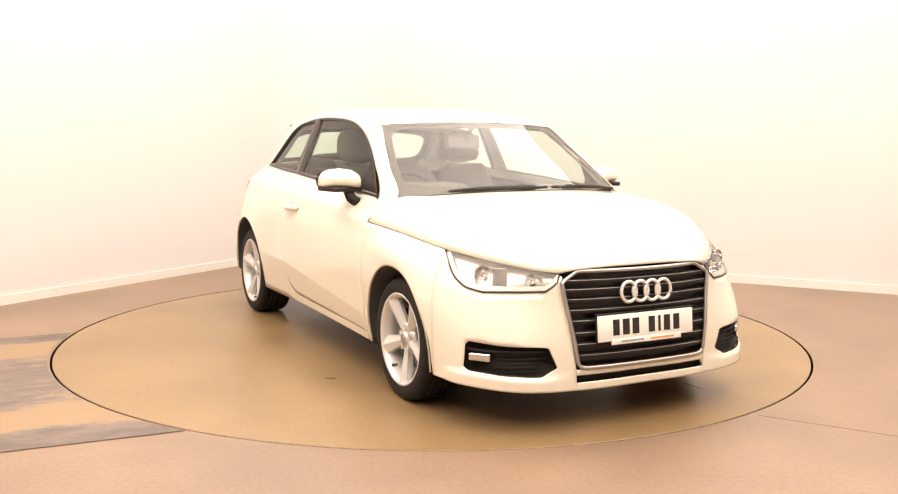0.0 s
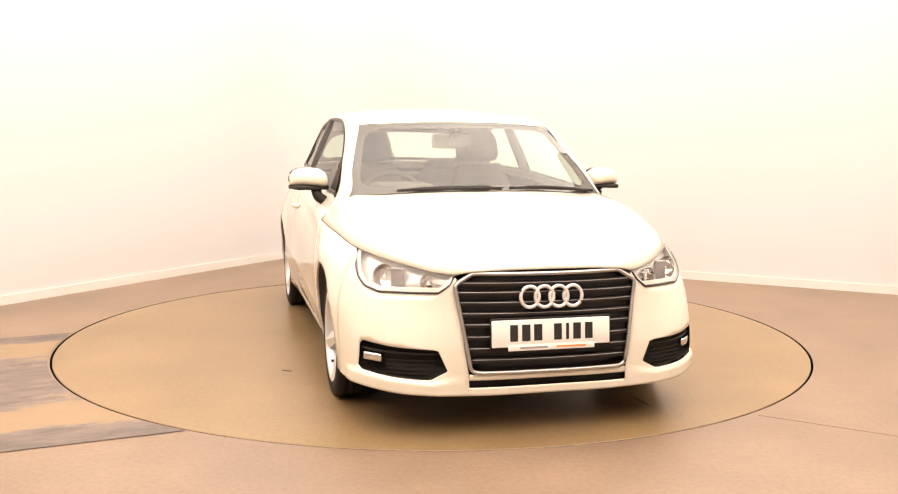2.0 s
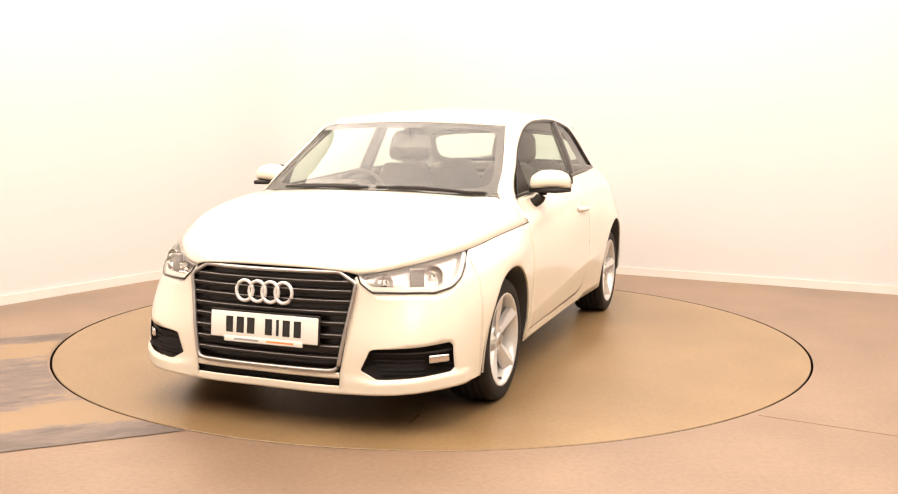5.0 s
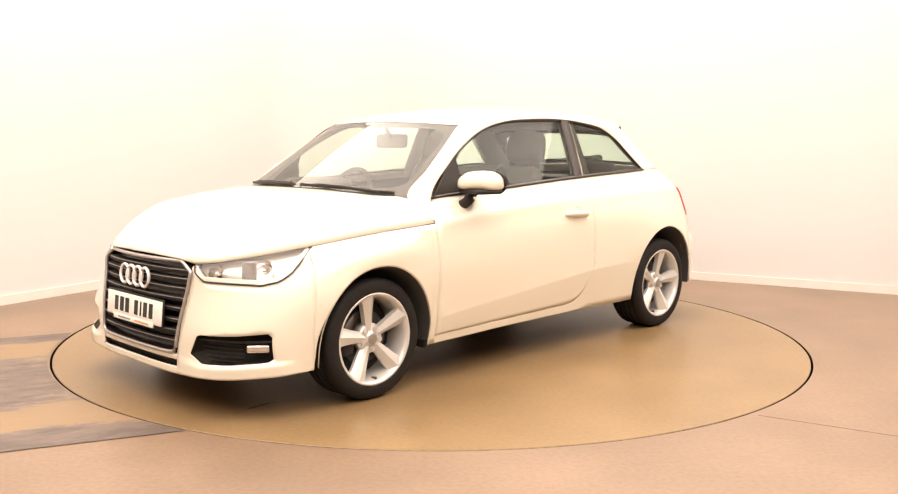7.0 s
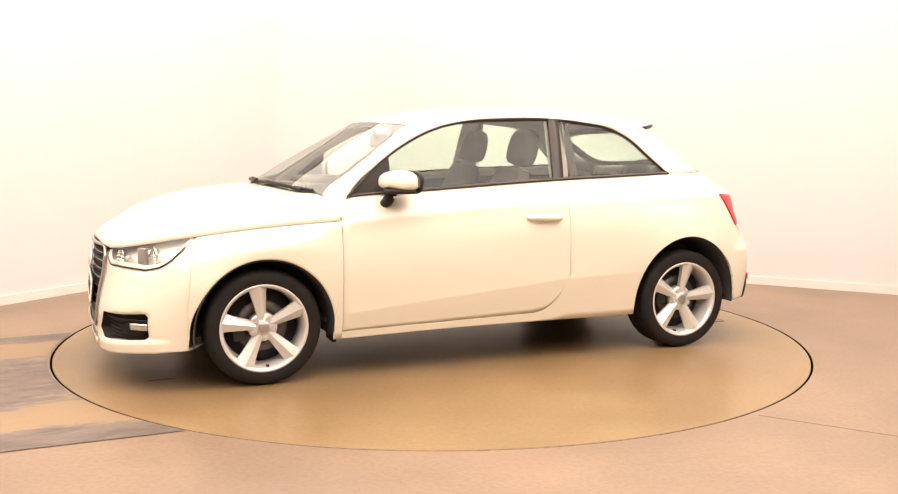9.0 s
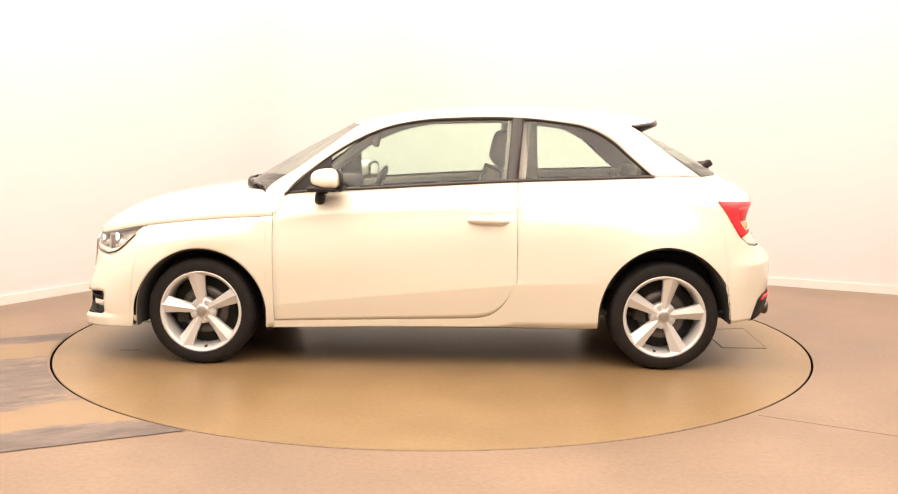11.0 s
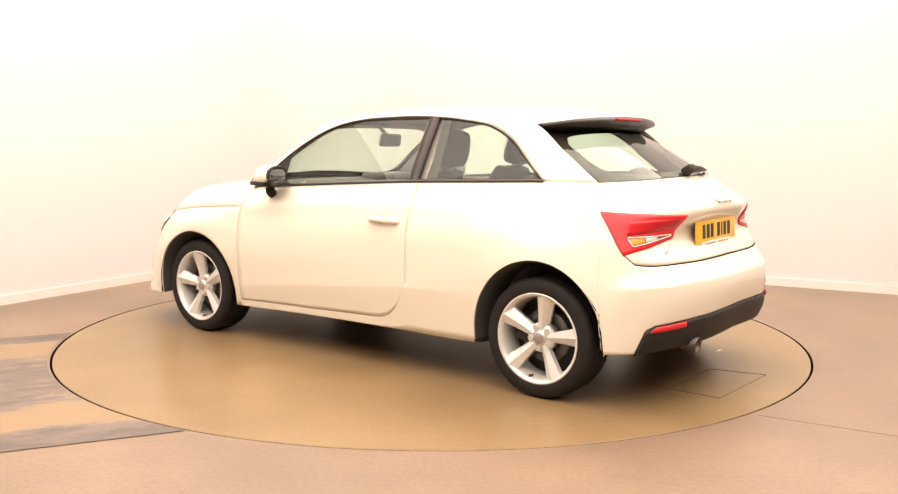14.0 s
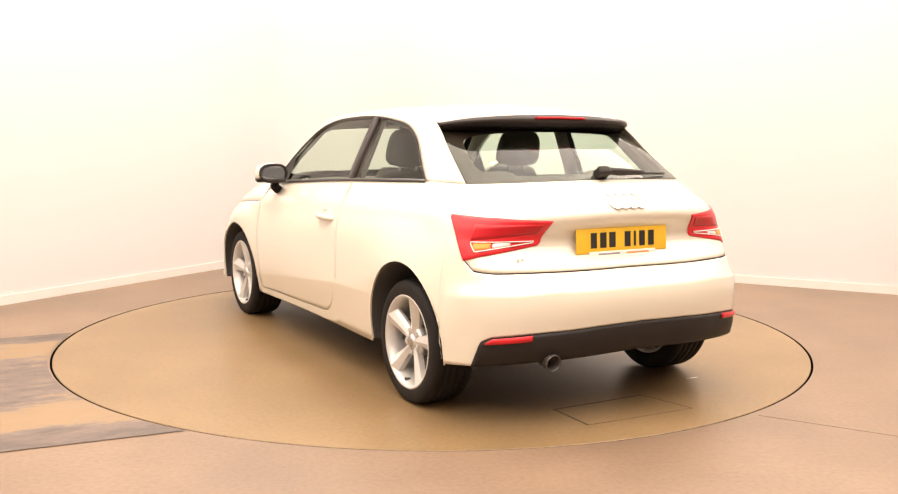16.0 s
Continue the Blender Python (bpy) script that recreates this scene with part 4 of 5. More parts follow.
def lamps(car):
    # headlights
    u = np.concatenate([np.linspace(1.04, 2.6, 28), np.linspace(2.66, ux(1.58), 12)])
    z0, z1 = hl_low(u) + .002, rail(4, u)[:, 2] - .003
    L = columns(u, z0, z1, 10)
    n = np.array((0.004, 0.003, 0.002))
    for sgn in (1, -1):
        f = (lambda g: g) if sgn > 0 else flipped
        h = new("headlight")
        h.parent = car
        shell("lens", [f(L + n)], M["lens"], h, thick=0, label="clear plastic lens").visible_shadow = False
        back = columns(u, z0 + .004, z1 - .004, 10) * (1, .985, 1) - (.045, .014, -.004)
        shell("housing", [f(back)], M["reflector"], h, thick=0, label="bright silver reflector housing")
        rim = np.concatenate([L[:, 0], L[::-1, -1], L[:1, 0]])
        wall_ = np.stack([rim, np.concatenate([back[:, 0], back[::-1, -1], back[:1, 0]])], 1)
        shell("side_wall", [f(wall_)], M["lampgrey"], h, thick=0)
        bm = bmesh.new()
        tube(bm, f(L[:-3, 0] + n * .5), 0.0034, seg=8)
        part("seal", bm, M["gloss"], h, "dark seal along the lower edge")
        bm = bmesh.new()
        strip = columns(u, z0 + .004, z0 + .022, 4) - (.008, .004, 0)
        grid(bm, f(strip))
        part("light_strip", bm, M["white"], h, "white daytime light strip")
        # bowl reflectors with bulbs
        for uu, zz, r in ((1.45, .628, .040), (2.28, .645, .052)):
            c = skin(uu, zz) - (.012, .006, 0)
            c = f(c)
            bm = bmesh.new()
            lathe(bm, [(r * 1.0, 0), (r * .97, -.012), (r * .7, -.035), (r * .3, -.047), (.001, -.048)], 28)
            lathe(bm, [(.013, -.05), (.013, -.02), (.009, -.008), (.001, -.004)], 14)
            d = Vector((.93, .35 * sgn, .05)).normalized()
            bmesh.ops.transform(bm, matrix=Matrix.Translation(c) @ d.to_track_quat("Y", "Z").to_matrix().to_4x4(), verts=bm.verts)
            part("reflector_bowl", bm, M["lampchrome"], h)
        bm = bmesh.new()
        c = f(skin(1.95, .638) - (.02, .01, 0))
        box(bm, -.02, .006, -.030, .030, -.046, .046, .005, m=Matrix.Translation(c) @ Matrix.Rotation(.45 * sgn, 4, "Z"))
        part("divider", bm, M["lampdark"], h)
        # tail lamps
        t = new("taillight")
        t.parent = car
        ut = np.concatenate([np.linspace(11.03, 11.6, 12), np.linspace(11.65, 12.97, 34)])
        zl = np.interp(ut, [11.0, 11.6, 12.93, 12.97], [.900, .712, .772, .782])
        zh = np.interp(ut, [11.0, 12.2, 13.05], [.903, .892, .876])
        T = columns(ut, np.minimum(zl, zh - .004), zh, 12)
        nrm = np.stack([np.interp(ut, [11, 12.2, 13.3], [-.3, -.75, -1]), np.interp(ut, [11, 12.2, 13.3], [1, .6, .1]), 0 * ut], 1)
        shell("lens", [f(T + nrm[:, None] * 0.007)], M["redlens"], t, thick=.006, label="glossy red lamp lens")
        sel = (ut > 11.75) & (ut < 12.9)
        us = ut[sel]
        D = columns(us, np.interp(us, [11.75, 13.0], [.795, .825]), np.interp(us, [11.75, 13.0], [.865, .862]), 5)
        shell("brake_bar", [f(D + nrm[sel][:, None] * 0.0085)], M["redlens2"], t, thick=.003, label="deeper red brake light band")
        for nm, ua, ub, m_ in (("indicator", 11.86, 12.22, "amber"), ("reversing_light", 12.25, 12.52, "reflector")):
            us = np.linspace(ua, ub, 8)
            lo = np.interp(us, [11.78, 11.93, 12.88], [.784, .750, .782])
            hi = np.full(8, .787)
            nn = np.stack([np.interp(us, [11, 12.2, 13.3], [-.3, -.75, -1]), np.interp(us, [11, 12.2, 13.3], [1, .6, .1]), 0 * us], 1)
            shell(nm, [f(columns(us, lo + .006, hi, 4) + nn[:, None] * .010)], M[m_], t, thick=.004)
        us = np.linspace(11.80, 12.86, 20)
        nn = np.stack([np.interp(us, [11, 12.2, 13.3], [-.3, -.75, -1]), np.interp(us, [11, 12.2, 13.3], [1, .6, .1]), 0 * us], 1)
        hi = np.full(20, .791)
        lo = np.interp(us, [11.78, 11.93, 12.88], [.788, .750, .786])
        bm = bmesh.new()
        loop = np.concatenate([skin(us, hi) + nn * .012, (skin(us, np.minimum(lo, hi - .002)) + nn * .012)[::-1]])
        tube(bm, f(loop), .0028, closed=True, seg=6)
        part("light_guide", bm, M["white"], t, "pale light guide outline")
        # fog lamps
        fo = new("fog_lamp_panel")
        fo.parent = car
        inn = np.array(FOG)
        rimp = skin(inn[:, 0], inn[:, 1])
        rimb = rimp * (1, .99, 1) - (.045, .0, 0)
        rimp, rimb = np.vstack([rimp, rimp[:1]]), np.vstack([rimb, rimb[:1]])
        cen = rimb[:-1].mean(0)
        bk = np.stack([rimp, rimb, rimb * .5 + cen * .5, np.repeat(cen[None], len(rimb), 0)], 1)
        shell("surround", [f(bk)], M["black"], fo, thick=0, label="black plastic fog lamp surround")
        uu = np.linspace(uy(.455), uy(.75), 20)
        bar = columns(uu, np.interp(uu, [1, 3], [.338, .346]), np.interp(uu, [1, 3], [.345, .354]), 4) - (.022, .004, 0)
        shell("bar", [f(bar)], M["slat"], fo, thick=.014)
        for q in range(5):
            uu = np.linspace(1.40 - .05 * q, 2.02, 14)
            z = .256 + q * .018
            rib = columns(uu, np.full(14, z), np.full(14, z + .004), 2) - (.036, .004, 0)
            shell("rib", [f(rib)], M["black"], fo, thick=.004)
        uu = np.linspace(2.20, 2.70, 10)
        lampg = columns(uu, np.full(10, .303), np.full(10, .334), 5) - (.012, .004, 0)
        shell("fog_lamp", [f(lampg)], M["chrome"], fo, thick=.02, label="small bright fog lamp")
        # red reflectors in the apron
        uu = np.linspace(12.07, 12.70, 14)
        rr = columns(uu, np.interp(uu, [12.07, 12.7], [.370, .384]), np.interp(uu, [12.07, 12.16, 12.7], [.374, .396, .409]), 3)
        shell("rear_reflector", [f(rr - (.013, -.004, 0))], M["redlens"], car, thick=.006, label="long red rear reflector")


def grille(car):
    g = new("grille")
    g.parent = car
    poly = rounded([(-.322, .674), (.322, .674), (.401, .630), (.340, .268), (-.340, .268), (-.401, .630)], 0.07, 4)
    full = []
    for p, q in zip(poly, np.roll(poly, -1, axis=0)):
        n = max(1, int(np.linalg.norm(q - p) / .018))
        full += [p + (q - p) * k / n for k in range(n)]
    full = np.array(full)

    def surf(y, z, off=0.0):
        p = skin(uy(np.abs(y)), z)
        p[..., 1] = y
        return p + np.array((off, 0, 0))
    ring = surf(full[:, 0], full[:, 1], .004)
    bm = bmesh.new()
    tube(bm, ring, .0085, closed=True, seg=8)
    part("frame", bm, M["satin"], g, "satin silver grille frame")
    # backing
    s = np.linspace(0, 1, 8)
    G = np.stack([surf(full[:, 0] * k, .47 + (full[:, 1] - .47) * k, -.045) for k in s], 1)
    G = np.concatenate([G, G[:1]])
    R2 = np.concatenate([ring, ring[:1]])
    G = np.concatenate([G, R2[:, None]], 1)
    shell("backing", [G], M["gloss"], g, thick=0, label="black grille backing")

    def half(z):
        return np.interp(z, [.268, .630, .674], [.340, .401, .322])
    for k, z in enumerate((.636, .598, .556, .511, .466, .416, .368, .321)):
        y = np.linspace(-half(z) + .006, half(z) - .006, 33)
        front = surf(y, np.full(33, z), -.004)
        bm = bmesh.new()
        grid(bm, np.stack([front + (-.038, 0, -.012), front + (0, 0, -.016), front + (.002, 0, -.003), front + (-.004, 0, .003), front + (-.04, 0, .004)], 1))
        part("slat", bm, M["slat"], g)
        bm = bmesh.new()
        tube(bm, front + (.0025, 0, .001), .0019, seg=6)
        part("slat_edge", bm, M["slatedge"], g, "bright slat edge")
    # four plain linked rings
    for k in range(4):
        bm = bmesh.new()
        c = surf(np.array([(k - 1.5) * .0630]), np.array([.580]), .014)[0]
        a = np.linspace(0, 2 * math.pi, 40, endpoint=False)
        tube(bm, np.stack([c[0] + .004 * np.cos(a) * 0 - .10 * (np.sin(a) * .044) * .9, c[1] + .040 * np.cos(a), c[2] + .043 * np.sin(a)], 1), .0076, closed=True, seg=10)
        part("ring", bm, M["reflector"], g, "chrome ring")
    # rear rings
    for k in range(4):
        bm = bmesh.new()
        a = np.linspace(0, 2 * math.pi, 32, endpoint=False)
        tube(bm, np.stack([skin(np.full(32, 14.0), .952 + .030 * np.sin(a))[:, 0] - .006, (k - 1.5) * .046 + .029 * np.cos(a), .953 + .030 * np.sin(a)], 1), .005, closed=True, seg=8)
        part("tail_ring", bm, M["chrome"], car, "chrome ring")
    # lower intake
    uu = np.linspace(0, uy(.352), 17)
    I = columns(uu, np.full(17, .196), np.full(17, .248), 4) - (.03, 0, 0)
    shell("lower_intake", [I, flipped(I)], M["black"], car, thick=.004, label="black lower air intake")


def plates(car):
    # plates with plain bars in place of the characters
    for nm, m_, M4, strip in (("front_plate", "white", pose(2.012, 0, .430, 0, -5, 0), True), ("rear_plate", "yellow", pose(-1.784, 0.008, .781, 0, -3, 180), True)):
        p = new(nm)
        p.parent = car
        p.matrix_local = M4
        tagged(p, "white number plate with dark bars" if m_ == "white" else "yellow number plate with dark bars")
        W, Hh = .26, .056
        bm = bmesh.new()
        box(bm, -.006, .003, -W, W, -Hh, Hh, .004)
        part("plate", bm, M[m_], p)
        if m_ == "white":
            bm = bmesh.new()
            box(bm, -.012, -.002, -W - .006, W + .006, -Hh - .004, Hh + .009, .004)
            part("holder", bm, M["black"], p, "black plate holder")
        for k, (y, w) in enumerate(((-.165, .034), (-.112, .034), (-.070, .013), (-.027, .034), (.060, .036), (.112, .036), (.165, .034))):
            bm = bmesh.new()
            box(bm, .003, .0042, -y - w / 2, -y + w / 2, -.032, .036)
            part("bar", bm, M["ink"], p, smooth=False)
        bm = bmesh.new()
        box(bm, -.004, .0048, -.19, .19, -.072, -.0475, .002)
        part("strip", bm, M["white"], p, "narrow white dealer strip")
        for y0, y1, mm in ((-.15, -.02, "orange"), (.02, .14, "greyink")):
            bm = bmesh.new()
            box(bm, .0048, .0056, -y1, -y0, -.064, -.056)
            part("strip_bar", bm, M[mm], p, smooth=False)


def mirrors(car):
    for s in (1, -1):
        w = new("wing_mirror")
        w.parent = car
        bm = bmesh.new()
        # cap: rounded housing between y .76 and .945
        rings = []
        for y, sc, zc in ((.752, .55, .985), (.765, .80, .992), (.80, .97, 1.0), (.85, 1.0, 1.003), (.90, .94, 1.0), (.93, .78, .995), (.946, .45, .988)):
            ring = []
            for a in np.linspace(0, 2 * math.pi, 28, endpoint=False):
                cx, cz = math.cos(a), math.sin(a)
                ex = .105 if cx > 0 else .045
                ez = .060 if cz > 0 else .040
                k = 1.0 / (abs(cx) ** 2.6 + abs(cz) ** 2.6) ** (1 / 2.6)
                ring.append(bm.verts.new((.525 + cx * k * ex * sc - (y - .85) * .25, y * s, zc + cz * k * ez * sc)))
            rings.append(ring)
        for A, B in zip(rings, rings[1:]):
            for j in range(28):
                bm.faces.new([A[j], A[(j + 1) % 28], B[(j + 1) % 28], B[j]])
        bm.faces.new(rings[0])
        bm.faces.new(rings[-1])
        bmesh.ops.recalc_face_normals(bm, faces=bm.faces)
        part("cap", bm, M["paint"], w, "white painted mirror cap")
        bm = bmesh.new()
        box(bm, -.06, .10, -.09, .088, -.012, .012, .010, 3, m=Matrix.Translation((.525, .852 * s, .957)) @ Matrix.Rotation(-.25 * s, 4, "Z"))
        part("lower_shell", bm, M["black"], w, "black lower mirror shell")
        bm = bmesh.new()
        tube(bm, crv([(.58, .715 * s, .884), (.595, .765 * s, .886), (.588, .80 * s, .908), (.568, .812 * s, .955)], 10), [.026, .027, .027, .027, .027, .027, .028, .028, .029, .029], seg=14)
        part("foot", bm, M["black"], w, "black mirror foot")
        bm = bmesh.new()
        a = np.linspace(0, 2 * math.pi, 28, endpoint=False)
        k = 1 / (abs(np.cos(a)) ** 2.8 + abs(np.sin(a)) ** 2.8) ** (1 / 2.8)
        slab(bm, [(.479 - (np.cos(t) * q * .082) * .25, (.850 + np.cos(t) * q * .082) * s, 1.0 + np.sin(t) * q * .044) for t, q in zip(a, k)], (-.006, 0, 0))
        bmesh.ops.recalc_face_normals(bm, faces=bm.faces)
        part("mirror_glass", bm, M["mirror"], w, "mirror glass", smooth=False)
        bm = bmesh.new()
        tube(bm, [(.477 - (np.cos(t) * q * .088) * .25, (.850 + np.cos(t) * q * .088) * s, 1.0 + np.sin(t) * q * .050) for t, q in zip(a, k)], .010, closed=True, seg=8)
        part("glass_rim", bm, M["black"], w)


def door_details(doors):
    for d, s in zip(doors, (1, -1)):
        bm = bmesh.new()
        P = crv([(-.198, .826, .797), (-.225, .846, .799), (-.30, .853, .797), (-.38, .846, .794), (-.408, .826, .792)], 16) * (1, s, 1)
        tube(bm, P, [.010, .012, .013, .014, .014, .014, .014, .014, .014, .014, .014, .014, .013, .012, .011, .010], seg=10, rz=1.15)
        part("handle", bm, M["paint"], d)
        # rim of the finger recess behind the grip
        bm = bmesh.new()
        r = []
        for a in np.linspace(0, 2 * math.pi, 28, endpoint=False):
            x, z = -.297 + .050 * math.cos(a), .808 + .030 * math.sin(a)
            r.append((x, (float(skin(ux(x), z)[1]) + .001) * s, z))
        tube(bm, r, .0028, closed=True, seg=6)
        part("handle_recess", bm, M["paint"], d)


def wheel_mesh(car):
    """One wheel: axle along y, outer face towards +y, centred on its middle plane."""
    w = new("wheel")
    w.parent = car
    R = .289
    bm = bmesh.new()
    prof = [(.207, .095), (.214, .104), (.225, .108), (.245, .1085), (.262, .107), (.276, .101), (.284, .091), (.2885, .077)]
    tread = []
    for g0 in (.052, .018, -.018, -.052):
        tread += [(R, g0 + .007), (R - .007, g0 + .004), (R - .007, g0 - .004), (R, g0 - .007)]
    prof += tread + [(.2885, -.077), (.284, -.091), (.276, -.1), (.25, -.105), (.214, -.1), (.207, -.095)]
    lathe(bm, prof, 80, closed=True)
    for f in bm.faces:
        f.smooth = True
    bmesh.ops.recalc_face_normals(bm, faces=bm.faces)
    ty = part("tyre", bm, M["rubber"], w, "black rubber tyre")
    rim = w
    bm = bmesh.new()
    lathe(bm, [(.216, .094), (.2205, .100), (.2195, .106), (.213, .107), (.2045, .100), (.198, .086), (.192, .05), (.188, -.08), (.2, -.095), (.21, -.095), (.205, -.08), (.2, .05), (.208, .085)], 72, closed=True)
    bmesh.ops.recalc_face_normals(bm, faces=bm.faces)
    part("rim", bm, M["alloy"], rim, "silver five-spoke alloy rim")
    bm = bmesh.new()
    lathe(bm, [(.001, .083), (.028, .083), (.030, .080), (.032, .074), (.060, .070), (.072, .062), (.074, .03), (.001, .03)], 48)
    bmesh.ops.recalc_face_normals(bm, faces=bm.faces)
    part("hub", bm, M["alloy"], rim)
    bm = bmesh.new()
    lathe(bm, [(.001, .0865), (.024, .0865), (.0275, .084), (.0275, .078)], 32)
    part("centre_cap", bm, M["satin"], rim)
    for k in range(5):
        th = math.radians(90 + 72 * k)
        bm = bmesh.new()
        # spoke: wide at the rim, narrow at the hub, one bright face and one slanting flank
        secs = []
        for r, wl, wr, y in ((.040, .020, .021, .074), (.075, .025, .026, .076), (.12, .032, .031, .082), (.165, .040, .037, .089), (.200, .048, .043, .094), (.214, .052, .045, .096)):
            ridge = .004 + (r - .04) * .05
            secs.append([(r, -wl, y - .032), (r, -wl, y - .003), (r, -wl * .05, y + ridge * .9), (r, wr * .55, y - .004), (r, wr, y - .018), (r, wr, y - .034)])
        vs = [[bm.verts.new((rr * math.cos(th) - tt * math.sin(th), yy, rr * math.sin(th) + tt * math.cos(th))) for rr, tt, yy in sec] for sec in secs]
        for A, B in zip(vs, vs[1:]):
            for j in range(6):
                bm.faces.new([A[j], A[(j + 1) % 6], B[(j + 1) % 6], B[j]])
        bm.faces.new(vs[0])
        bm.faces.new(vs[-1])
        bmesh.ops.recalc_face_normals(bm, faces=bm.faces)
        part("spoke", bm, M["alloy"], rim, smooth=False)
        bm = bmesh.new()
        a2 = th + math.radians(36)
        lathe(bm, [(.0145, .073), (.0145, .0785), (.010, .0785), (.010, .072)], 16, closed=True)
        lathe(bm, [(.001, .079), (.0085, .078), (.0085, .070)], 6)
        bmesh.ops.translate(bm, vec=(.051 * math.cos(a2), 0, .051 * math.sin(a2)), verts=bm.verts)
        bmesh.ops.recalc_face_normals(bm, faces=bm.faces)
        part("bolt", bm, M["alloy"], rim, smooth=False)
    bm = bmesh.new()
    tube(bm, [(.197 * math.cos(math.radians(-88)), .06, .197 * math.sin(math.radians(-88))), (.192 * math.cos(math.radians(-88)), .088, .192 * math.sin(math.radians(-88)))], .007, seg=8)
    part("valve", bm, M["gloss"], rim)
    bm = bmesh.new()
    lathe(bm, [(.06, .02), (.128, .02), (.130, .012), (.128, .004), (.06, .004)], 48, closed=True)
    lathe(bm, [(.001, .032), (.07, .030), (.075, .02)], 32)
    bmesh.ops.recalc_face_normals(bm, faces=bm.faces)
    part("brake_disc", bm, M["steel"], w, "grey steel brake disc")
    bm = bmesh.new()
    lathe(bm, [(.001, -.02), (.186, -.02), (.186, -.03), (.001, -.03)], 40)
    part("back_plate", bm, M["iron"], w)
    bm = bmesh.new()
    box(bm, .085, .15, -.01, .05, -.055, .055, .012)
    part("caliper", bm, M["iron"], w, "dark iron brake caliper")
    return w


def wheels(car):
    w = wheel_mesh(car)
    z = .289
    y = .716
    w.matrix_local = pose(1.233, y, z, 0, 7, 0)
    for x, s, turn in ((-1.243, 1, -11), (1.233, -1, 36), (-1.243, -1, 0)):
        # the other side faces outwards too
        copy_thing(w, pose(x, y * s, z, 0, turn if s > 0 else -turn, 0 if s > 0 else 180))


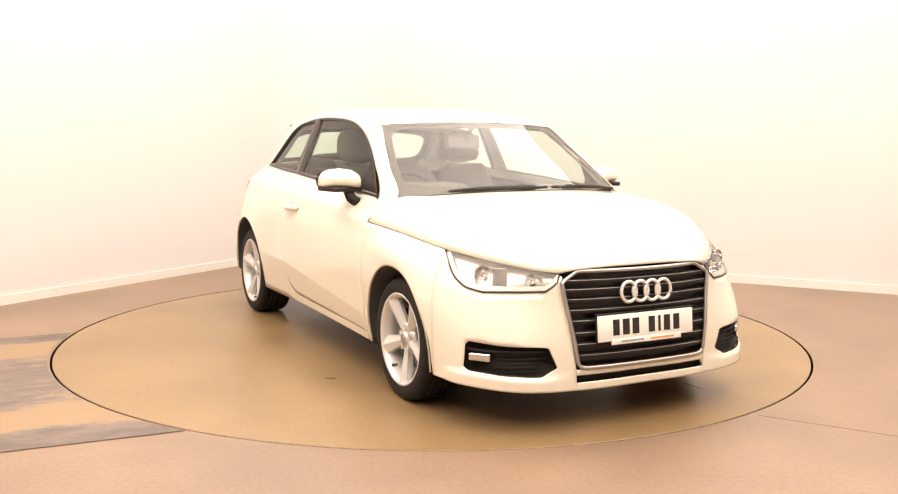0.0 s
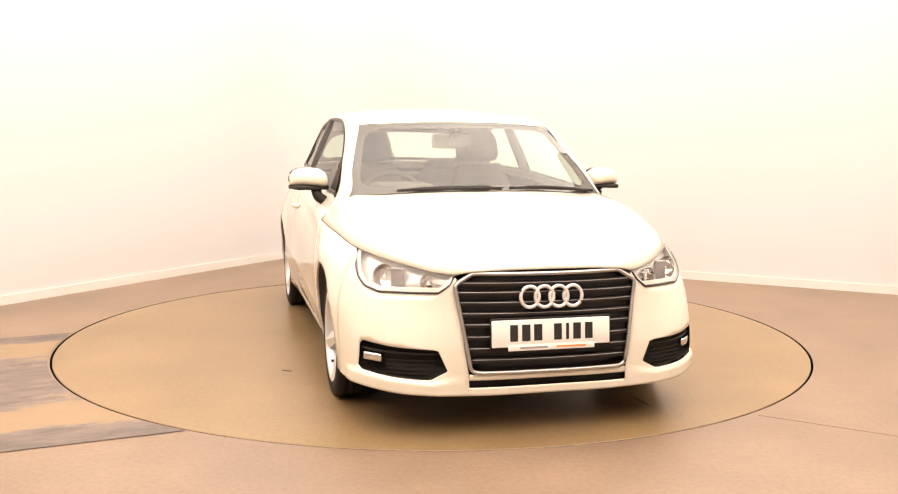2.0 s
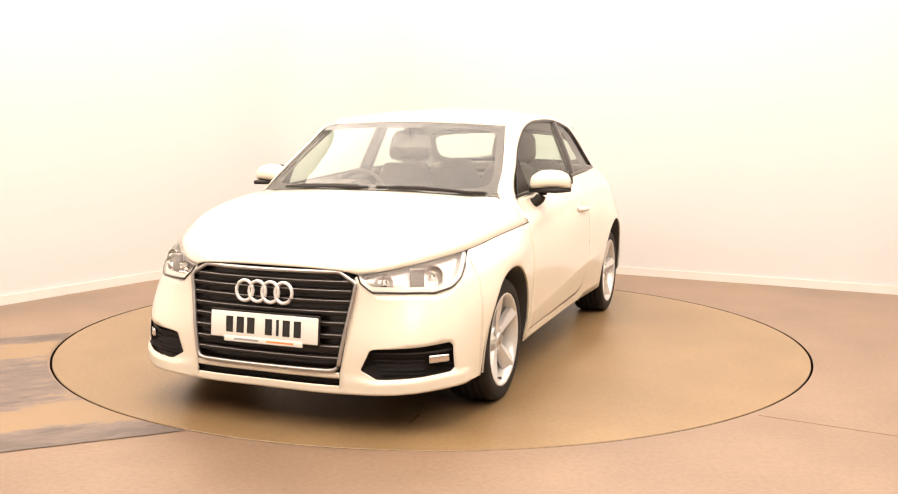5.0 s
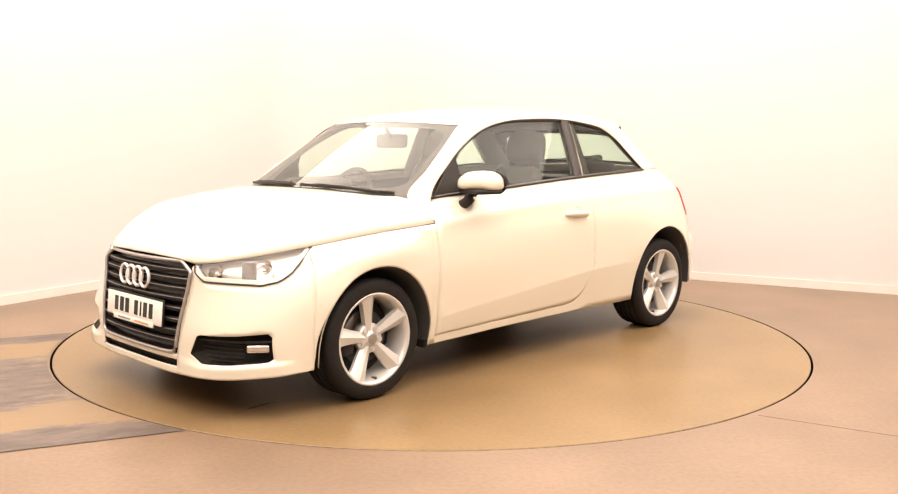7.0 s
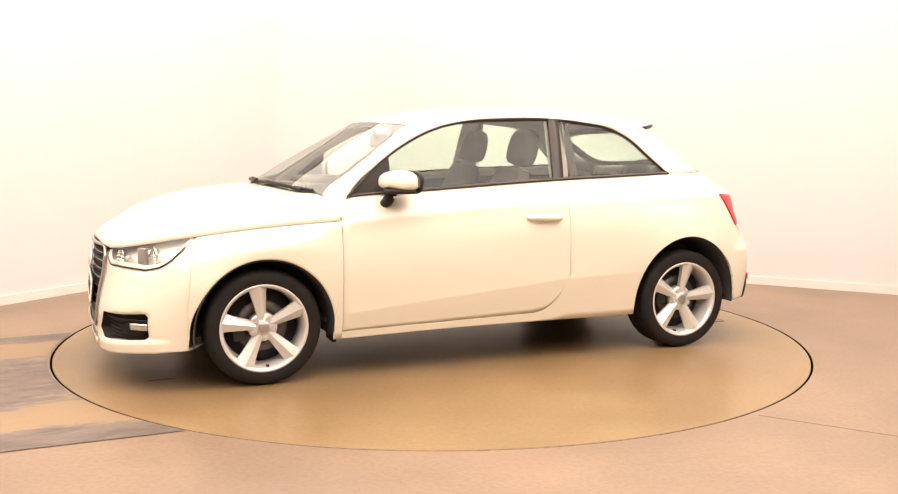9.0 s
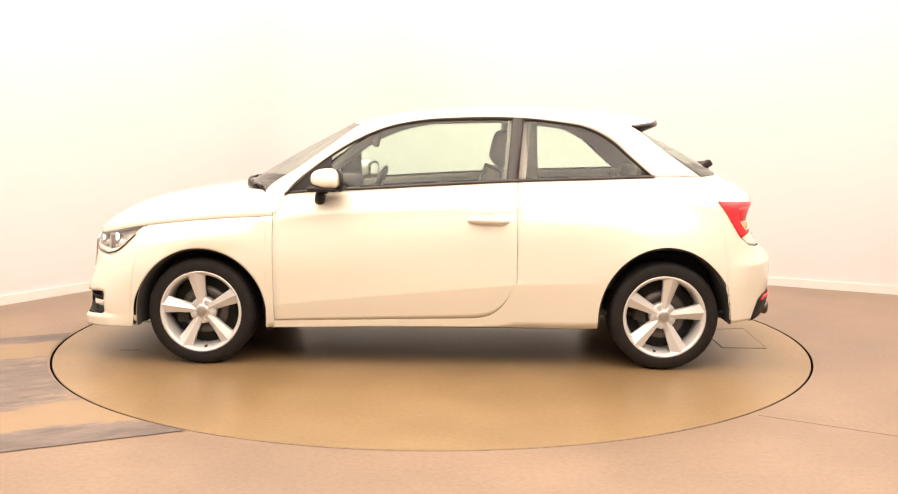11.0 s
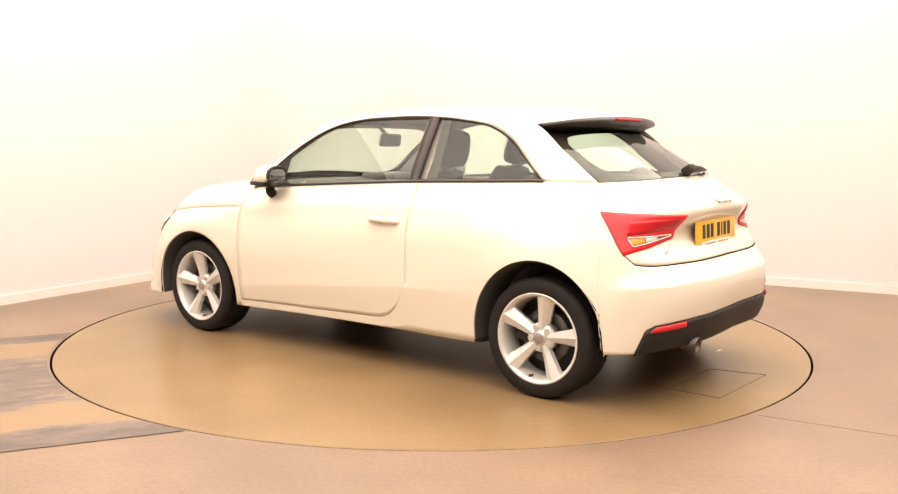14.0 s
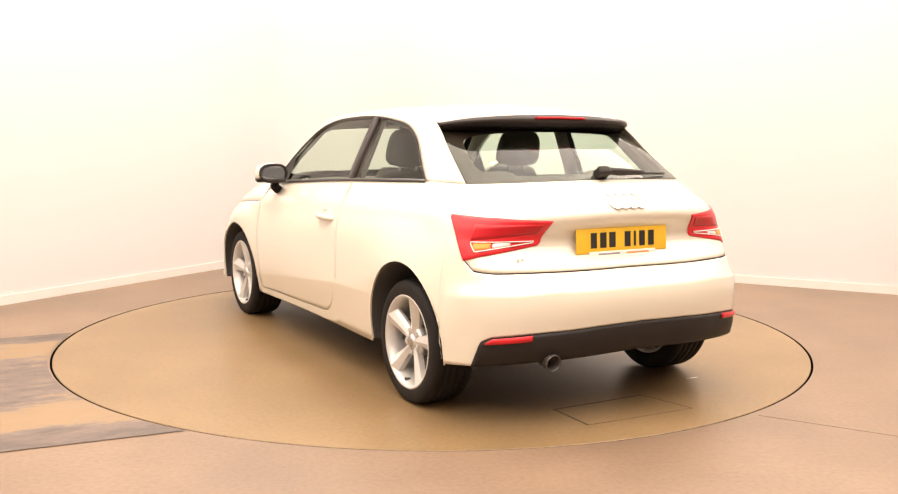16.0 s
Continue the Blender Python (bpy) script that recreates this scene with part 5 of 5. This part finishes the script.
def cabin(car):
    cab = car
    bm = bmesh.new()
    # dashboard
    prof = [(1.02, .90), (.98, .945), (.80, .955), (.62, .945), (.55, .91), (.53, .84), (.56, .70), (.62, .55), (.95, .50)]
    for y0, y1 in ((-.64, .64),):
        ys = np.linspace(y0, y1, 15)
        G = np.array([[(x + .05 * (1 - (y / .64) ** 2), y, z - .012 * (y / .64) ** 2) for x, z in prof] for y in ys])
        grid(bm, G)
    bmesh.ops.recalc_face_normals(bm, faces=bm.faces)
    part("dashboard", bm, M["dash"], cab, "dark plastic dashboard")
    bm = bmesh.new()
    box(bm, .50, .80, -.52, -.20, .90, .985, .035, 3)
    part("instrument_hood", bm, M["dash"], cab)
    bm = bmesh.new()
    box(bm, -.30, .58, -.10, .10, .30, .56, .03)
    part("centre_console", bm, M["dash"], cab)
    # steering wheel, on the right
    a = np.linspace(0, 2 * math.pi, 36, endpoint=False)
    bm = bmesh.new()
    tube(bm, np.stack([np.zeros(36), .182 * np.cos(a), .182 * np.sin(a)], 1), .016, closed=True, seg=8)
    box(bm, -.02, .03, -.06, .06, -.06, .045, .02)
    box(bm, -.008, .012, -.175, .175, -.02, .015, .004)
    box(bm, -.008, .012, -.02, .02, -.175, 0, .004)
    bmesh.ops.transform(bm, matrix=pose(.42, -.36, .86, 0, -24, 0), verts=bm.verts)
    part("steering_wheel", bm, M["dash"], cab, "black steering wheel")
    bm = bmesh.new()
    box(bm, -1.6, .9, -.70, .70, .27, .30, .01)
    part("cabin_floor", bm, M["dash"], cab)

    def seat(x, y, back_x, wid, name, tall):
        st = new(name)
        st.parent = cab
        bm = bmesh.new()
        box(bm, x - .24, x + .27, y - wid / 2, y + wid / 2, .40, .56, .05, 3)
        part("cushion", bm, M["cloth"], st)
        bm = bmesh.new()
        n, m_ = 13, 20
        top = .62
        for side in (1,):
            rings = []
            for i in range(m_):
                q = i / (m_ - 1)
                wv = wid / 2 * (1.0 - .42 * q ** 2.2) * (1 if q < .95 else .9)
                th = .075 * (1 - .45 * q)
                ring = []
                for b in np.linspace(0, 2 * math.pi, 24, endpoint=False):
                    cx, cy = math.cos(b), math.sin(b)
                    k = 1 / (abs(cx) ** 3.2 + abs(cy) ** 3.2) ** (1 / 3.2)
                    wing = .03 * (cy * k) ** 2 if cx > 0 else 0
                    ring.append(bm.verts.new((cx * k * th + wing, cy * k * wv, q * top)))
                rings.append(ring)
            for A, B in zip(rings, rings[1:]):
                for j in range(24):
                    bm.faces.new([A[j], A[(j + 1) % 24], B[(j + 1) % 24], B[j]])
            bm.faces.new(rings[0])
            bm.faces.new(rings[-1])
        bmesh.ops.recalc_face_normals(bm, faces=bm.faces)
        bmesh.ops.transform(bm, matrix=pose(back_x, y, .46, 0, -17, 0) @ Matrix.Diagonal((1, 1, tall, 1)), verts=bm.verts)
        part("backrest", bm, M["cloth"], st, "dark cloth backrest")
        return st

    def headrest(x, y, z, w, h, st, d=.06):
        bm = bmesh.new()
        rings = []
        for q in np.linspace(-1, 1, 12):
            s = (1 - abs(q) ** 4) ** .5 * .97 + .03
            ring = []
            for b in np.linspace(0, 2 * math.pi, 24, endpoint=False):
                cx, cz = math.cos(b), math.sin(b)
                k = 1 / (abs(cx) ** 2.6 + abs(cz) ** 2.6) ** (1 / 2.6)
                ring.append(bm.verts.new((cx * k * d * s, cz * k * w * (1 - .10 * q) * (.55 + .45 * s) * s ** .35, q * h)))
            rings.append(ring)
        for A, B in zip(rings, rings[1:]):
            for j in range(24):
                bm.faces.new([A[j], A[(j + 1) % 24], B[(j + 1) % 24], B[j]])
        bm.faces.new(rings[0])
        bm.faces.new(rings[-1])
        bmesh.ops.recalc_face_normals(bm, faces=bm.faces)
        bmesh.ops.transform(bm, matrix=pose(x, y, z, 0, -14, 0), verts=bm.verts)
        part("headrest", bm, M["cloth"], st)
        for dy in (-.05, .05):
            bm = bmesh.new()
            tube(bm, [(x + .055, y + dy, z - h - .06), (x + .02, y + dy, z - h + .03)], .006, seg=8)
            part("headrest_rod", bm, M["satin"], st, "bright steel rod")

    for y in (.36, -.36):
        st = seat(.0, y, -.17, .52, "front_seat", .985)
        headrest(-.395, y, 1.168, .140, .112, st)
    for y in (.33, -.33):
        st = seat(-.80, y, -1.0, .60, "rear_seat", .90)
        headrest(-1.215, y, 1.015, .13, .055, st, .05)
    bm = bmesh.new()
    box(bm, -1.56, -1.22, -.56, .56, .93, .955, .01)
    part("parcel_shelf", bm, M["dash"], cab)
    # headlining just under the roof
    ws_top = crv([(.46, 0, 1.285), (.44, .3, 1.28), (.38, .53, 1.268)], 13)
    r_rear = crv([(-1.20, 0, 1.29), (-1.15, .3, 1.283), (-1.06, .53, 1.262)], 13)
    r_mid = crv([(.46, 0, 1.285), (.2, 0, 1.34), (-.5, 0, 1.37), (-1.2, 0, 1.29)], 25)
    r_side = crv([(.38, .53, 1.268), (.1, .545, 1.315), (-.4, .54, 1.325), (-1.06, .53, 1.262)], 25)
    Lg = coons(ws_top, r_rear, r_mid, r_side)
    shell("headlining", [Lg, flipped(Lg)], M["lining"], cab, thick=.004, label="light grey headlining")

    def pillar_a(bm):
        o = crv(DLO[:5], 30) - (0, .03, 0.01)
        i = crv(FRAME_IN[:5], 30) - (.012, .015, .02)
        grid(bm, np.stack([o, (o + i) / 2 - (0, .02, 0), i], 1))

    def pillar_c(bm):
        o = crv(DLO[7:], 30) - (0, .03, 0.0)
        i = crv(FRAME_IN[8:], 30) + (.03, -.05, -.02)
        grid(bm, np.stack([o, (o + i) / 2 - (0, .03, 0), i], 1))

    def pillar_b(bm):
        z = np.linspace(.95, 1.32, 10)
        L = np.stack([np.interp(z, [1, 1.34], [-.40, -.43]), np.interp(z, [1.0, 1.335], [.742, .597]) - .035, z], 1)
        grid(bm, np.stack([L + (.02, .02, 0), L, L + (-.07, 0, 0), L + (-.10, .02, 0)], 1))
    both_bm("front_pillar_trim", pillar_a, M["lining"], cab, "grey pillar trim")
    both_bm("middle_pillar_trim", pillar_b, M["lining"], cab, "grey pillar trim")
    both_bm("rear_pillar_trim", pillar_c, M["lining"], cab, "grey pillar trim")
    bm = bmesh.new()
    box(bm, -.016, .018, -.112, .112, -.040, .040, .0165, 4, m=pose(.37, -.02, 1.203, 0, -8, 8))
    part("rear_view_mirror", bm, M["lining"], cab, "grey interior mirror")
    bm = bmesh.new()
    tube(bm, [(.375, -.02, 1.215), (.44, 0, 1.285)], .012, seg=8)
    part("mirror_stem", bm, M["dash"], cab)
    for y in (.30, -.34):
        bm = bmesh.new()
        box(bm, .25, .42, y - .16, y + .16, 1.292, 1.304, .004, m=None)
        part("sun_visor", bm, M["lining"], cab)


def trimmings(car):
    # windscreen wipers
    for pts, blade in (([(.985, .57, .955), (1.05, .42, .972), (1.095, .20, .981)], [(.935, .625, .953), (1.045, .42, .969), (1.115, .10, .979)]),
                       ([(1.105, .0, .982), (1.10, -.18, .981), (1.055, -.38, .972)], [(1.125, .06, .978), (1.112, -.2, .976), (1.03, -.46, .964)])):
        w = new("wiper")
        w.parent = car
        bm = bmesh.new()
        tube(bm, crv(pts, 12), .009, seg=8)
        part("arm", bm, M["black"], w)
        bm = bmesh.new()
        tube(bm, crv(blade, 16), .008, seg=6)
        part("blade", bm, M["black"], w)
    bm = bmesh.new()
    c0 = crv([(1.135, 0, .958), (1.095, .3, .953), (1.008, .54, .938), (.912, .688, .922)], 21)
    grid(bm, np.stack([c0 + (.012, 0, -.004), c0 + (-.02, 0, .006), c0 + (-.06, 0, .03)], 1) - (0, 0, .004))
    grid(bm, flipped(np.stack([c0 + (.012, 0, -.004), c0 + (-.02, 0, .006), c0 + (-.06, 0, .03)], 1) - (0, 0, .004)))
    part("cowl", bm, M["black"], car, "black plastic cowl under the windscreen")
    # rear wiper
    w = new("rear_wiper")
    w.parent = car
    bm = bmesh.new()
    box(bm, -.03, .03, -.035, .035, -.02, .022, .012, 3, m=pose(-1.632, .01, 1.075, 0, 35, 0))
    part("base", bm, M["black"], w)
    bm = bmesh.new()
    tube(bm, crv([(-1.638, .0, 1.082), (-1.628, -.14, 1.078), (-1.60, -.26, 1.072)], 10), [.018, .017, .016, .015, .014, .013, .012, .011, .010, .009], seg=8)
    part("arm", bm, M["black"], w)
    bm = bmesh.new()
    tube(bm, crv([(-1.627, -.08, 1.064), (-1.605, -.26, 1.066), (-1.54, -.45, 1.06)], 12), .006, seg=6)
    part("blade", bm, M["black"], w)
    # exhaust tip
    bm = bmesh.new()
    lathe(bm, [(.030, -.16), (.036, -.03), (.038, 0.0), (.036, .006), (.032, 0.0), (.030, -.08), (.001, -.10)], 28)
    bmesh.ops.recalc_face_normals(bm, faces=bm.faces)
    bmesh.ops.transform(bm, matrix=pose(-1.885, .450, .284, -8, 0, 90), verts=bm.verts)
    part("exhaust_pipe", bm, M["steel"], car, "short chrome exhaust tip")
    # parking sensors
    for y in (.62, .26, -.26, -.62):
        p = skin(uyr(abs(y)), .50)
        bm = bmesh.new()
        lathe(bm, [(.011, -.004), (.011, .0015), (.0095, .002), (.001, .002)], 16)
        d = Vector((-1, y * .5, 0)).normalized()
        bmesh.ops.transform(bm, matrix=Matrix.Translation((p[0], y, p[2])) @ d.to_track_quat("Y", "Z").to_matrix().to_4x4(), verts=bm.verts)
        part("parking_sensor", bm, M["paint"], car)
    # small model badge as plain bars
    for dy, hh in ((0.0, .02), (.022, .02)):
        bm = bmesh.new()
        p = skin(uyr(.545), .712)
        box(bm, -.001, .004, -.007, .007, -hh / 2, hh / 2, .001, m=Matrix.Translation((p[0] - .003, .555 - dy, .712)))
        part("badge_bar", bm, M["reflector"], car)
    # mud flap stubs behind the front wheels
    both_bm("mud_deflector", lambda bm: box(bm, .862, .885, .66, .79, .185, .25, .006), M["black"], car)
    # number plate recess lamp bar over the rear plate
    bm = bmesh.new()
    box(bm, -1.80, -1.765, -.30, .30, .862, .876, .004)
    part("plate_light_bar", bm, M["paint"], car)


def build_car():
    car = root("car", "white three-door hatchback car with silver alloy wheels", "car")
    doors = body_panels(car)
    door_details(doors)
    inner_shell(car)
    glazing(car)
    lamps(car)
    grille(car)
    plates(car)
    mirrors(car)
    wheels(car)
    cabin(car)
    trimmings(car)
    return car


studio()
TABLE = turntable()
CAR = build_car()

# heading of the turntable in degrees: a slow start, then an even turn
START = [(0.0, -63.13), (0.25, -63.36), (0.5, -63.97), (0.75, -65.05), (1.0, -66.55), (1.25, -68.45), (1.5, -70.75), (1.75, -73.48)]


def headings():
    return START + [(2.0 + 0.5 * k, -52.917 - 11.759 * (2.0 + 0.5 * k)) for k in range(29)]


def motions():
    rows_table, rows_car = [], []
    for t, a in headings():
        turn = pose(0, 0, 0, 0, 0, a)
        rows_table.append((t, pose(CENTRE.x, CENTRE.y, 0) @ turn))
        rows_car.append((t, turn @ pose(-0.0126, 0.0205, 0.0)))
    walk(TABLE, rows_table)
    walk(CAR, rows_car)


motions()
